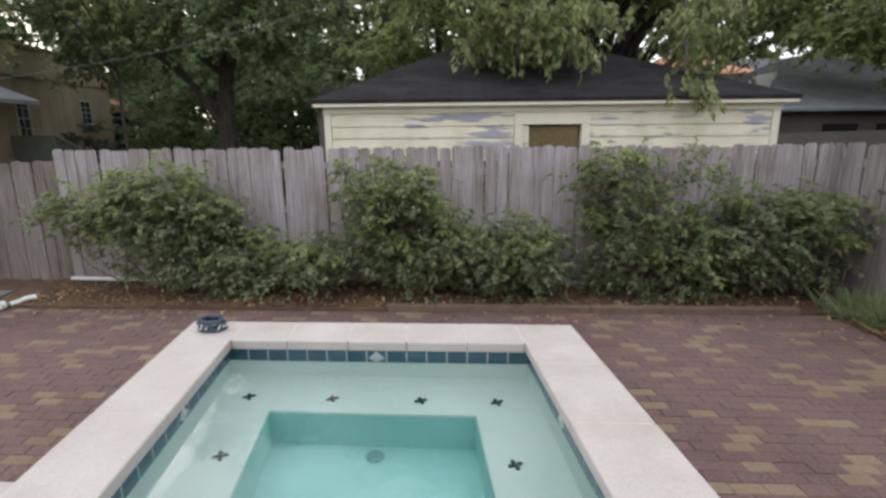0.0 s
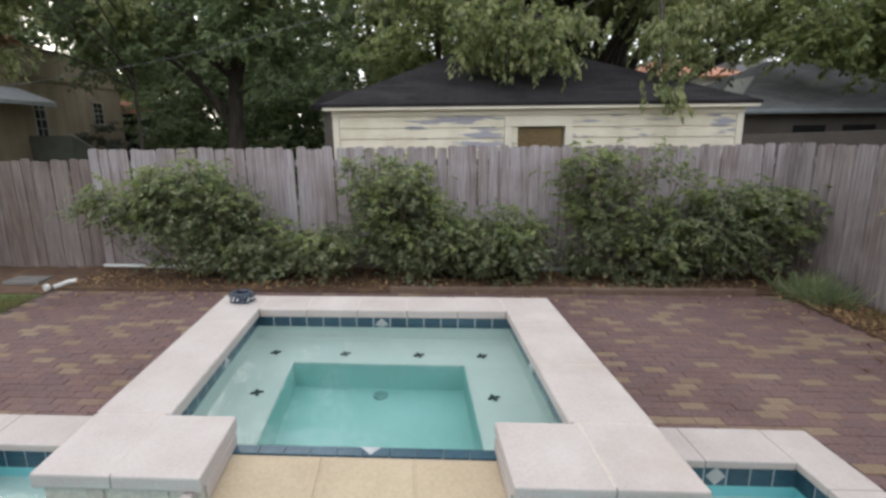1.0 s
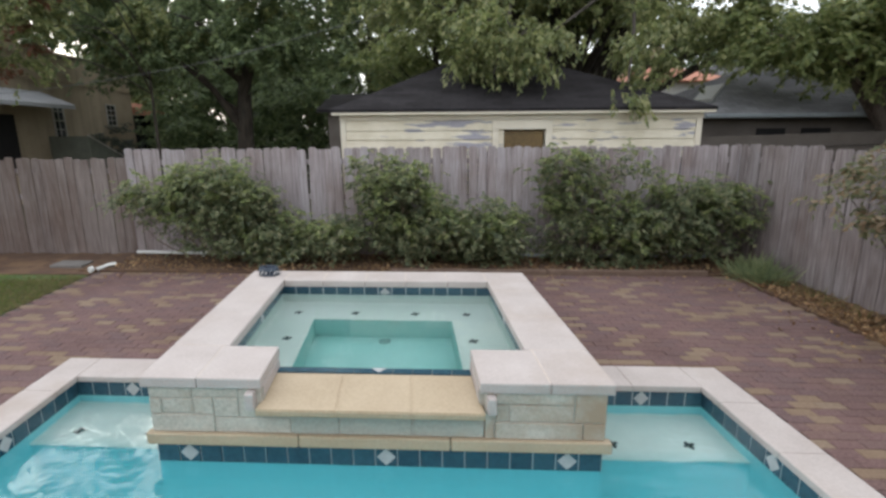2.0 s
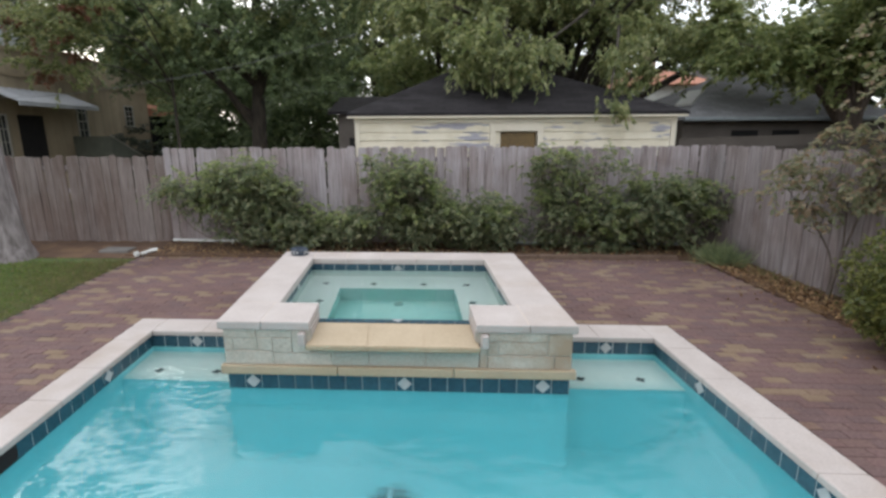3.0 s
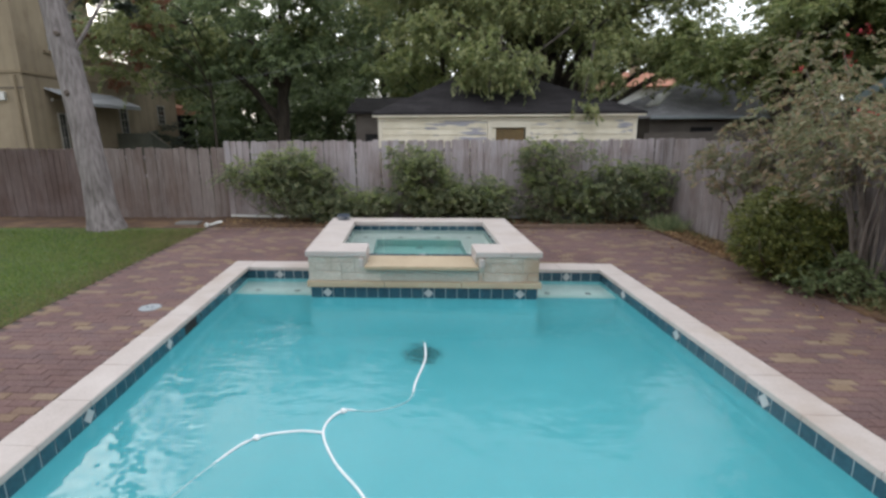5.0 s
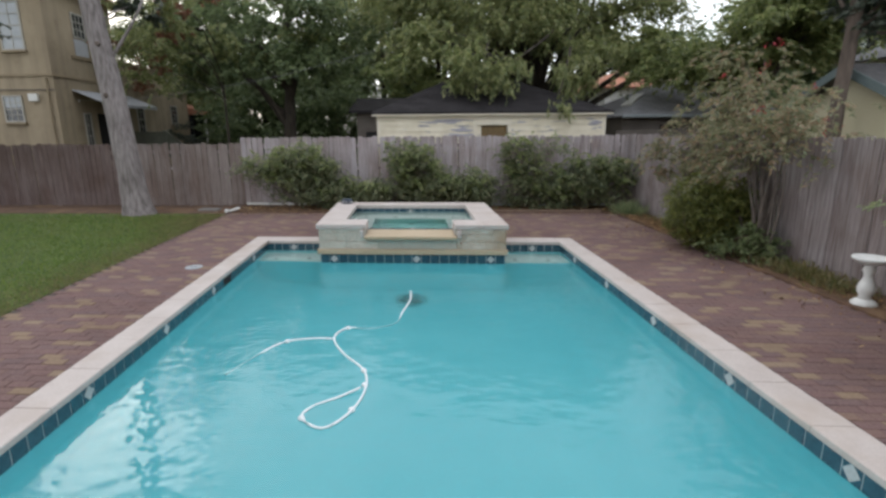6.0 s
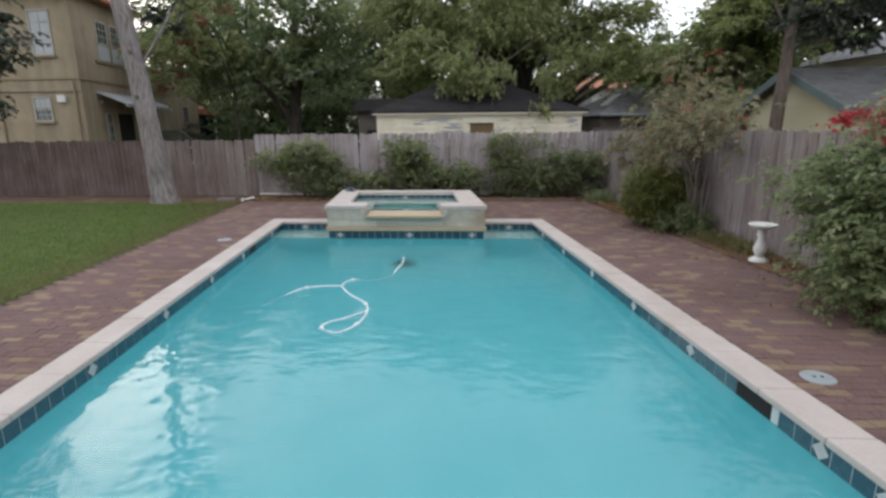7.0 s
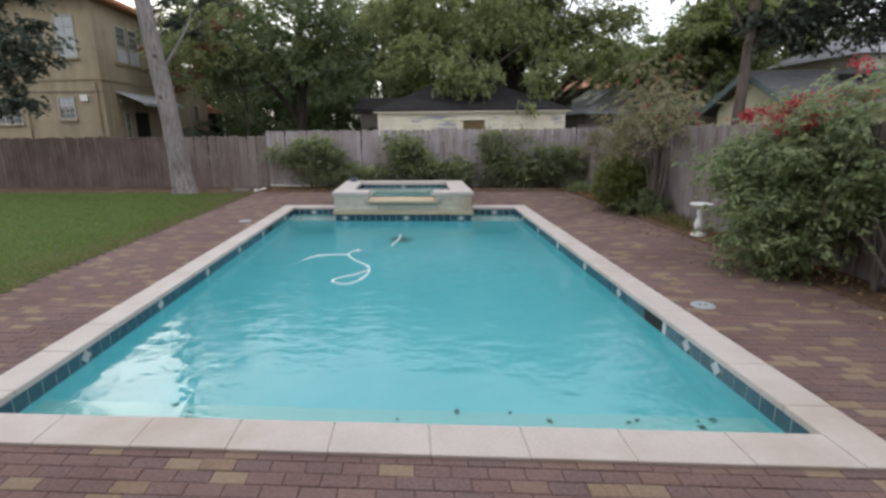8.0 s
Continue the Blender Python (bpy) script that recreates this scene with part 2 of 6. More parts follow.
def glazed():
    q = Mat("blue glazed tile", 0.18, spec=0.6)
    base = q.ramp(q.chance(), [(0.0, (0.020, 0.060, 0.092)), (0.5, (0.032, 0.085, 0.12)), (1.0, (0.018, 0.052, 0.082))])
    q.color(q.mix(0.35, base, q.ramp(q.noise(25, 4), [(0.3, (0.010, 0.035, 0.06)), (0.7, (0.05, 0.12, 0.16))])))
    q.bump(q.noise(14, 2), 0.08, 0.003)
    return q.m


TILE = glazed()
MARBLE = speckled("pale marble inset", (0.36, 0.37, 0.375), (0.52, 0.53, 0.53), 9, 60, 0.4, 0.05, 0.1)
GROUT = speckled("pale grout", (0.42, 0.47, 0.48), (0.54, 0.59, 0.60), 9, 90, 0.8, 0.1)


def water(name, tint, ripple, rough, depth_haze=None):
    q = Mat(name)
    q.n.remove(q.b)
    rf, gl = q.n.new("ShaderNodeBsdfRefraction"), q.n.new("ShaderNodeBsdfGlossy")
    rf.inputs["Color"].default_value, rf.inputs["IOR"].default_value, rf.inputs["Roughness"].default_value = (*tint, 1), 1.33, rough
    gl.inputs["Roughness"].default_value = 0.03
    fr = q.n.new("ShaderNodeFresnel")
    fr.inputs["IOR"].default_value = 1.35
    bp = q.n.new("ShaderNodeBump")
    bp.inputs["Strength"].default_value, bp.inputs["Distance"].default_value = ripple, 0.05
    h1, h2 = q.noise(3.0, 2, q.scaled(1.0, 1.4, 1)), q.noise(9.0, 2)
    mt = q.n.new("ShaderNodeMath")
    mt.operation = "MULTIPLY_ADD"
    mt.inputs[1].default_value = 0.22
    q.l.new(h2, mt.inputs[0])
    q.l.new(h1, mt.inputs[2])
    q.l.new(mt.outputs[0], bp.inputs["Height"])
    for nd in (rf, gl, fr):
        q.l.new(bp.outputs[0], nd.inputs["Normal"])
    mx = q.n.new("ShaderNodeMixShader")
    q.l.new(fr.outputs[0], mx.inputs[0])
    body = rf.outputs[0]
    if depth_haze:
        # cloudy water scatters more light where it is deeper: this haze and the depth tint are put into the surface
        # colour along y, little over the steps and benches at the two ends
        colour, most = depth_haze
        df, cloudy, xyz = q.n.new("ShaderNodeBsdfDiffuse"), q.n.new("ShaderNodeMixShader"), q.n.new("ShaderNodeSeparateXYZ")
        df.inputs["Color"].default_value = (*colour, 1)
        span = q.n.new("ShaderNodeMapRange")
        span.inputs["From Min"].default_value, span.inputs["From Max"].default_value = -8.53, 0.815
        q.l.new(q.pos.outputs["Position"], xyz.inputs[0])
        q.l.new(xyz.outputs["Y"], span.inputs["Value"])
        ramp = q.n.new("ShaderNodeValToRGB")
        els = ramp.color_ramp.elements
        els.new(0.5)
        els.new(0.5)
        for e, (p, v) in zip(els, ((0.0, 0.55), (0.3, 0.9), (0.905, 1.0), (0.94, 0.0))):
            e.position, e.color = p, (v * most, v * most, v * most, 1)
        q.l.new(span.outputs[0], ramp.inputs[0])
        q.l.new(ramp.outputs[0], cloudy.inputs[0])
        q.l.new(q.ramp(ramp.outputs[0], [(0.0, (0.95, 0.985, 0.98)), (most, tint)]), rf.inputs["Color"])
        q.l.new(rf.outputs[0], cloudy.inputs[1])
        q.l.new(df.outputs[0], cloudy.inputs[2])
        body = cloudy.outputs[0]
    q.l.new(body, mx.inputs[1])
    q.l.new(gl.outputs[0], mx.inputs[2])
    q.l.new(mx.outputs[0], q.n["Material Output"].inputs[0])
    return q.m


POOLWATER = water("pool water", (0.76, 0.96, 0.985), 0.26, 0.25, ((0.095, 0.40, 0.435), 0.26))
SPAWATER = water("spa water", (0.93, 0.985, 0.975), 0.05, 0.10)


def pane_glass():
    q = Mat("dark window glass", 0.06, spec=0.8)
    q.color(q.ramp(q.noise(2.5, 2), [(0.3, (0.015, 0.017, 0.02)), (0.7, (0.06, 0.065, 0.07))]))
    return q.m


PANE = pane_glass()
SHADE = speckled("pale window shade", (0.36, 0.38, 0.40), (0.46, 0.48, 0.50), 3, 40, 0.6, 0.05)

NANDINA = leafy("nandina leaves", [(0.072, 0.10, 0.056), (0.108, 0.147, 0.078), (0.146, 0.188, 0.096), (0.185, 0.222, 0.115), (0.215, 0.21, 0.12)], grey=0.14)
NANDINATIP = leafy("bright nandina leaves", [(0.125, 0.18, 0.064), (0.165, 0.22, 0.076), (0.205, 0.25, 0.09), (0.24, 0.265, 0.115)], grey=0.12)
BOXLEAF = leafy("boxwood leaves", [(0.075, 0.095, 0.024), (0.125, 0.145, 0.034), (0.17, 0.18, 0.046), (0.052, 0.072, 0.022)])
OAKLEAF = leafy("dark tree leaves", [(0.064, 0.096, 0.05), (0.094, 0.138, 0.066), (0.13, 0.178, 0.08), (0.165, 0.21, 0.094)])
LIMELEAF = leafy("bright tree leaves", [(0.10, 0.138, 0.052), (0.14, 0.18, 0.065), (0.18, 0.215, 0.078), (0.22, 0.24, 0.10)], light_through=0.6)
MIDLEAF = leafy("mid green tree leaves", [(0.085, 0.11, 0.046), (0.13, 0.165, 0.062), (0.175, 0.205, 0.076), (0.22, 0.23, 0.10)])
CEDARLEAF = leafy("cedar foliage", [(0.026, 0.037, 0.028), (0.038, 0.052, 0.038), (0.052, 0.068, 0.048)], light_through=0.25)
CRAPELEAF = leafy("bronze green leaves", [(0.11, 0.13, 0.072), (0.145, 0.165, 0.09), (0.18, 0.172, 0.10), (0.215, 0.155, 0.10)])
REDLEAF = leafy("reddish leaves", [(0.13, 0.05, 0.03), (0.19, 0.08, 0.05), (0.10, 0.08, 0.04)])
FEATHER = leafy("pale feathery leaves", [(0.11, 0.155, 0.082), (0.15, 0.20, 0.10), (0.19, 0.235, 0.125), (0.21, 0.235, 0.12)])
OLEANDER = leafy("shrub leaves", [(0.08, 0.115, 0.056), (0.125, 0.172, 0.078), (0.165, 0.215, 0.098), (0.20, 0.24, 0.12)])
FLOWER = leafy("red blossom", [(0.25, 0.020, 0.032), (0.33, 0.036, 0.052), (0.18, 0.018, 0.026)], grey=0.0)
GRASS = leafy("lawn grass", [(0.056, 0.10, 0.021), (0.08, 0.133, 0.029), (0.102, 0.16, 0.036), (0.14, 0.175, 0.05)], grey=0.0, dry=(0.23, 0.24, 0.09))
DRYGRASS = leafy("dry grass", [(0.13, 0.12, 0.05), (0.18, 0.15, 0.07), (0.08, 0.10, 0.03)])
LITTER = leafy("dead leaves", [(0.12, 0.065, 0.03), (0.20, 0.12, 0.055), (0.28, 0.19, 0.09), (0.08, 0.045, 0.025)], 0.9, 0.1)

SUNKLEAF = speckled("sodden dark leaves", (0.02, 0.016, 0.01), (0.05, 0.04, 0.025), 20, 90, 0.8, 0.2)

# ---- building helpers ----
# The plot is out of square: lines that run along the yard lean by SKEW metres in x for each metre in y.
SKEW = -0.122


def sk(x, y, z=0.0):
    return Vector((x + SKEW * y, y, z))


def thing(name, at, label, category, group="", kind=""):
    ob = new(name)
    ob.empty_display_size = 0.1
    ob.location = sk(*at)
    return tagged(ob, label, category, group, kind)


def origin(ob):
    p = Vector((0, 0, 0))
    while ob:
        p = p + ob.location
        ob = ob.parent
    return p


def mesh_of(name, bm, material, smooth=False, wind=True):
    me = bpy.data.meshes.new(name)
    if wind:
        bmesh.ops.recalc_face_normals(bm, faces=bm.faces)
    bm.to_mesh(me)
    bm.free()
    me.materials.append(material)
    if smooth:
        me.polygons.foreach_set("use_smooth", [True] * len(me.polygons))
    return me


def part(name, bm, material, parent=None, label="", skew=True, smooth=False, wind=True):
    """Links a bmesh, given in plan metres, as one mesh under a thing or a part."""
    base = origin(parent)
    for v in bm.verts:
        if skew:
            v.co.x += SKEW * v.co.y
        v.co -= base
    ob = new(name, mesh_of(name, bm, material, smooth, wind))
    ob.parent = parent
    if label:
        tagged(ob, label)
    return ob


def place(name, me, at, parent, turn=(0, 0, 0)):
    """A further object on a shared mesh, at a plan place, under its parent."""
    ob = new(name, me)
    ob.parent = parent
    ob.location = sk(*at) - origin(parent)
    ob.rotation_euler = turn
    return ob


def solid(bm, x0, x1, y0, y1, z0, z1, cut=0.0):
    """A box; cut: chamfer of its edges."""
    if cut <= 0:
        r = bmesh.ops.create_cube(bm, size=1)
        for v in r["verts"]:
            v.co = ((x0 + x1) / 2 + v.co.x * (x1 - x0), (y0 + y1) / 2 + v.co.y * (y1 - y0), (z0 + z1) / 2 + v.co.z * (z1 - z0))
        return bm
    tmp = bmesh.new()
    solid(tmp, x0, x1, y0, y1, z0, z1)
    bmesh.ops.bevel(tmp, geom=tmp.edges[:], offset=cut, segments=2, affect="EDGES", profile=0.6)
    me = bpy.data.meshes.new("tmp")
    tmp.to_mesh(me)
    tmp.free()
    bm.from_mesh(me)
    bpy.data.meshes.remove(me)
    return bm


def box(*a, cut=0.0):
    return solid(bmesh.new(), *a, cut=cut)


def hexa(points):
    """A solid from eight corners: four below, four above, in the same order round."""
    bm = bmesh.new()
    v = [bm.verts.new(p) for p in points]
    for f in ((3, 2, 1, 0), (4, 5, 6, 7), (0, 1, 5, 4), (1, 2, 6, 5), (2, 3, 7, 6), (3, 0, 4, 7)):
        bm.faces.new([v[i] for i in f])
    return bm


def tube(bm, pts, radii, sides=8, rough=0.0, seed=0):
    """A round bar along points, with its own radius at each."""
    rnd = random.Random(seed)
    rings = []
    pts = [Vector(p) for p in pts]
    for i, p in enumerate(pts):
        d = (pts[min(i + 1, len(pts) - 1)] - pts[max(i - 1, 0)]).normalized()
        a = d.orthogonal().normalized() if abs(d.z) < 0.9 else Vector((1, 0, 0))
        a = (a - d * a.dot(d)).normalized()
        b = d.cross(a)
        rings.append([bm.verts.new(p + (a * math.cos(t) + b * math.sin(t)) * radii[i] * (1 + rough * (rnd.random() - 0.5))) for t in (2 * math.pi * k / sides for k in range(sides))])
    for r, s in zip(rings, rings[1:]):
        for k in range(sides):
            bm.faces.new((r[k], r[(k + 1) % sides], s[(k + 1) % sides], s[k]))
    bm.faces.new(rings[0][::-1])
    bm.faces.new(rings[-1])
    return bm


def lathe(bm, at, profile, sides=24):
    rings = []
    for r, z in profile:
        rings.append([bm.verts.new((at[0] + r * math.cos(2 * math.pi * k / sides), at[1] + r * math.sin(2 * math.pi * k / sides), at[2] + z)) for k in range(sides)])
    for r, s in zip(rings, rings[1:]):
        for k in range(sides):
            bm.faces.new((r[k], r[(k + 1) % sides], s[(k + 1) % sides], s[k]))
    bm.faces.new(rings[0][::-1])
    bm.faces.new(rings[-1])
    return bm


def curve_points(pts, n=8):
    """A smooth run through points."""
    out, pts = [], [Vector(p) for p in pts]
    for i in range(len(pts) - 1):
        p0, p1, p2, p3 = pts[max(i - 1, 0)], pts[i], pts[i + 1], pts[min(i + 2, len(pts) - 1)]
        for k in range(n):
            t = k / n
            out.append(0.5 * ((2 * p1) + (p2 - p0) * t + (2 * p0 - 5 * p1 + 4 * p2 - p3) * t * t + (3 * p1 - p0 - 3 * p2 + p3) * t ** 3))
    return out + [pts[-1]]


def leaves(name, centres, size, material, parent, rng, slim=0.45, droop=0.3, label="", skew=True, along=None):
    """One mesh of many small folded leaves, one at each centre (plan metres)."""
    c = np.array(centres, dtype=np.float64)
    n = len(c)
    if skew:
        c[:, 0] += SKEW * c[:, 1]
    c -= np.array(origin(parent))
    d = rng.normal(size=(n, 3))
    d[:, 2] = d[:, 2] * 0.6 - droop
    if along is not None:
        d = d * 0.35 + along
    d /= np.linalg.norm(d, axis=1)[:, None]
    s = np.cross(d, rng.normal(size=(n, 3)) * 0.6 + np.array((0, 0, 1.0)))
    s /= np.linalg.norm(s, axis=1)[:, None] + 1e-9
    up = np.cross(s, d)
    ln = size * (0.6 + 0.8 * rng.random(n))[:, None]
    w = ln * slim
    v = np.stack((c, c + d * ln * 0.5 + s * w * 0.5 + up * w * 0.15, c + d * ln, c + d * ln * 0.5 - s * w * 0.5 + up * w * 0.15), axis=1).reshape(-1, 3)
    me = bpy.data.meshes.new(name)
    me.vertices.add(4 * n)
    me.vertices.foreach_set("co", v.astype(np.float32).ravel())
    me.loops.add(4 * n)
    me.loops.foreach_set("vertex_index", np.arange(4 * n, dtype=np.int32))
    me.polygons.add(n)
    me.polygons.foreach_set("loop_start", np.arange(0, 4 * n, 4, dtype=np.int32))
    me.update(calc_edges=True)
    me.materials.append(material)
    ob = new(name, me)
    ob.parent = parent
    return tagged(ob, label) if label else ob


def cloud(rng, blobs, n, clump=0.18, clumps=60, shell=0.55):
    """Leaf places: clumps spread through ellipsoids (x, y, z, rx, ry, rz), thicker towards their skins."""
    blobs = np.array(blobs, dtype=np.float64)
    vol = (blobs[:, 3] * blobs[:, 4] * blobs[:, 5]) ** 0.75
    k = rng.choice(len(blobs), size=clumps, p=vol / vol.sum())
    d = rng.normal(size=(clumps, 3))
    d /= np.linalg.norm(d, axis=1)[:, None]
    r = shell + (1.05 - shell) * rng.random(clumps) ** 0.7
    cc = blobs[k, :3] + d * blobs[k, 3:] * r[:, None]
    j = rng.integers(clumps, size=n)
    cs = clump * (0.5 + rng.random(clumps))
    return cc[j] + rng.normal(size=(n, 3)) * cs[j][:, None] * np.array((1, 1, 0.7))


def unit(v):
    return v / (np.linalg.norm(v, axis=1)[:, None] + 1e-9)


def boughs(rng, blobs, n, reach=0.8, per=22, shell=0.4, sag=0.35, mass=800, flat=0.45):
    """Leaf places and headings: masses spread through ellipsoids, each built of drooping twigs with leaves to both sides."""
    blobs = np.array(blobs, dtype=np.float64)
    vol = (blobs[:, 3] * blobs[:, 4] * blobs[:, 5]) ** 0.75
    m = max(3 * len(blobs), n // mass)
    k = rng.choice(len(blobs), size=m, p=vol / vol.sum())
    out = unit(rng.normal(size=(m, 3)))
    heart = blobs[k, :3] + out * blobs[k, 3:] * (shell + (1.0 - shell) * rng.random(m) ** 0.6)[:, None]
    wide = reach * (0.45 + 0.75 * rng.random(m))
    t = n // per
    j = rng.integers(m, size=t)
    foot = heart[j] + rng.normal(size=(t, 3)) * 0.55 * wide[j][:, None] * np.array((1, 1, flat))
    head = out[j] * np.array((0.8, 0.8, 0.2)) + rng.normal(size=(t, 3)) * np.array((0.6, 0.6, 0.3))
    head[:, 2] -= sag * 0.7
    head = unit(head)
    span = 0.6 * wide[j] * (0.5 + 0.9 * rng.random(t))
    i = np.repeat(np.arange(t), per)
    f = rng.random(len(i))
    pos = foot[i] + head[i] * (f * span[i])[:, None] + rng.normal(size=(len(i), 3)) * 0.02 * reach
    pos[:, 2] -= sag * span[i] * f * f
    side = unit(np.cross(head, np.array((0.0, 0.0, 1.0))))[i] * rng.choice((-1.0, 1.0), size=len(i))[:, None]
    lead = head[i] * 0.7 + side * 0.75
    lead[:, 2] -= sag * (0.4 + 0.6 * f)
    return pos, lead

# ---- ground, paving bed, beds ----
PX0, PX1, PY0, PY1 = -2.77, 2.715, -8.53, 0.885      # pool, tile to tile
CX0, CX1, CY0, CY1 = -3.04, 3.0, -8.82, 1.23       # outer edge of the coping
WATER_Z = -0.172
SX0, SX1, SY0, SY1, STOP = -1.63, 1.59, -0.05, 2.705, 0.495   # spa coping, outer
IX0, IX1, IY0, IY1 = -1.205, 1.15, 0.44, 2.326      # spa, inner
NX0, NX1 = -0.78, 0.70                              # gap in the spa's front for the spillway
LAWN_X, BED_Y, BED_X = -4.73, 4.38, 5.02
FENCE_Y, FENCE_X = 5.5, 5.72


def sheet_round_hole(x0, x1, y0, y1, hole, z0, z1):
    """A slab with a rectangular hole."""
    a0, a1, b0, b1 = hole
    bm = bmesh.new()
    for r in ((x0, a0, y0, y1), (a1, x1, y0, y1), (a0, a1, y0, b0), (a0, a1, b1, y1)):
        solid(bm, *r, z0, z1)
    return bm


tagged(part("ground", sheet_round_hole(-900, 900, -900, 900, (PX0 - 0.15, PX1 + 0.15, PY0 - 0.15, IY1 + 0.15), -2.4, -0.06), GROUND), "bare earth and thin grass reaching far", "ground", kind="structure")
pavement = thing("pavement", (0, 0, 0), "dark red clay paver terrace with scattered tan pavers", "pavement", kind="structure")
part("bedding_sand", sheet_round_hole(LAWN_X, BED_X + 0.1, -13.4, BED_Y + 0.02, (PX0 - 0.12, PX1 + 0.12, PY0 - 0.12, IY1 + 0.1), -0.058, -0.012), SAND, pavement)
bm = box(LAWN_X - 0.3, FENCE_X + 3, BED_Y, FENCE_Y + 0.3, -0.05, 0.012)
solid(bm, BED_X, FENCE_X + 0.3, -13.4, BED_Y - 0.004, -0.05, 0.008)
bmesh.ops.subdivide_edges(bm, edges=bm.edges[:], cuts=12, use_grid_fill=True)
for v in bm.verts:
    if v.co.z > 0:
        v.co.z += 0.03 * noise.noise(v.co * 2.3) + 0.012
tagged(part("planting_bed", bm, SOIL), "dark mulched planting bed along the fence", "planting bed", kind="structure")
bm = bmesh.new()
solid(bm, -26, LAWN_X - 0.02, -14, FENCE_Y - 1.3, -0.05, -0.012)
tagged(part("lawn_soil", bm, TURF), "thin soil under the lawn", "lawn", kind="structure")
solid_bm = box(-26, LAWN_X - 0.02, FENCE_Y - 1.29, FENCE_Y + 0.2, -0.05, 0.0)
tagged(part("bare_strip", solid_bm, SOIL), "bare earth strip at the foot of the fence", "soil", kind="structure")

# Unseen wall, added to keep southern sky light off the near pavers.
bm = box(-13, 11, -13.9, -13.5, -0.1, 6.2)
tagged(part("sky_block_wall_south", bm, STUCCO), "plain unseen stucco wall added to block low southern sky light", "wall", kind="structure")

# ---- swimming pool ----
pool = thing("swimming_pool", (0, 0, WATER_Z), "rectangular swimming pool with pale stone coping and blue waterline tile", "swimming pool")


def floor_z(y):
    return -1.30 - 0.30 * (y - PY0) / (PY1 - PY0)


bm = bmesh.new()
solid(bm, PX0 - 0.15, PX0, PY0 - 0.15, PY1 + 0.15, -2.0, -0.03)
solid(bm, PX1, PX1 + 0.15, PY0 - 0.15, PY1 + 0.15, -2.0, -0.03)
solid(bm, PX0, PX1, PY0 - 0.15, PY0, -2.0, -0.03)
solid(bm, PX0, SX0 + 0.06, PY1, PY1 + 0.15, -2.0, -0.03)
solid(bm, SX1 - 0.06, PX1, PY1, PY1 + 0.15, -2.0, -0.03)
part("pool_wall", bm, PLASTER, pool)
COVE, rings = 0.6, []
bm = bmesh.new()
for k in range(11):
    a = math.pi / 2 * k / 10
    d = COVE * (1 - math.cos(a))
    ring = []
    for x, y in ((PX0 + d, PY0 + d), (PX1 - d, PY0 + d), (PX1 - d, PY1 - d), (PX0 + d, PY1 - d)):
        ring.append(bm.verts.new((x, y, floor_z(y) + COVE * (1 - math.sin(a)))))
    rings.append(ring)
for r0, r1 in zip(rings, rings[1:]):
    for k in range(4):
        bm.faces.new((r0[k], r0[(k + 1) % 4], r1[(k + 1) % 4], r1[k]))
bm.faces.new(rings[-1])
part("pool_floor", bm, PLASTER, pool, smooth=True, wind=False)
# Pale caps on aqua bodies: the water's depth tint is put into the colour.
part("bench", box(PX0, SX0 + 0.045, 0.25, PY1, -0.36, -0.34), BENCH, pool, "pale plaster bench under water")
part("bench", box(SX1 - 0.045, PX1, 0.25, PY1, -0.36, -0.34), BENCH, pool, "pale plaster bench under water")
for x0, x1 in ((PX0, SX0 + 0.045), (SX1 - 0.045, PX1)):
    part("bench_body", box(x0, x1, 0.255, PY1, -1.9, -0.361), PLASTER, pool)
part("step_body", box(PX0, PX1, PY0, PY0 + 0.625, -1.9, -0.34), PLASTER, pool)
part("entry_step", box(PX0, PX1, PY0, PY0 + 0.63, -0.339, -0.32), STEPPLASTER, pool, "pale plaster step under water")
bm = bmesh.new()
solid(bm, PX0 - 0.02, PX0 + 0.002, PY0, PY1, -0.182, -0.028)
solid(bm, PX1 - 0.002, PX1 + 0.02, PY0, PY1, -0.182, -0.028)
solid(bm, PX0, PX1, PY0 - 0.02, PY0 + 0.002, -0.182, -0.028)
solid(bm, PX0, SX0 + 0.05, PY1 - 0.002, PY1 + 0.02, -0.182, -0.028)
solid(bm, SX1 - 0.05, PX1, PY1 - 0.002, PY1 + 0.02, -0.182, -0.028)
part("grout", bm, GROUT, pool)

TP = 0.1545


def tile_mesh(name, along_y=False, w=0.146, h=0.147, d=0.010):
    bm = box(-d / 2, d / 2, -w / 2, w / 2, -h / 2, h / 2) if along_y else box(-w / 2, w / 2, -d / 2, d / 2, -h / 2, h / 2)
    if along_y:
        for v in bm.verts:
            v.co.x += SKEW * v.co.y
    return mesh_of(name, bm, TILE)


def diamond_mesh(name, along_y=False):
    bm = bmesh.new()
    r, d = 0.066, 0.009
    front, back = [], []
    for a, b in ((r, 0), (0, r), (-r, 0), (0, -r)):
        p, q = ((-d, a, b), (d, a, b)) if along_y else ((a, -d, b), (a, d, b))
        front.append(bm.verts.new(p))
        back.append(bm.verts.new(q))
    bm.faces.new(front)
    bm.faces.new(back[::-1])
    for i in range(4):
        bm.faces.new((front[i], back[i], back[(i + 1) % 4], front[(i + 1) % 4]))
    if along_y:
        for v in bm.verts:
            v.co.x += SKEW * v.co.y
    return mesh_of(name, bm, MARBLE)


TILE_X, TILE_Y = tile_mesh("tile_x"), tile_mesh("tile_y", True)
DIA_X, DIA_Y = diamond_mesh("inset_x"), diamond_mesh("inset_y", True)
tile_z = -0.105


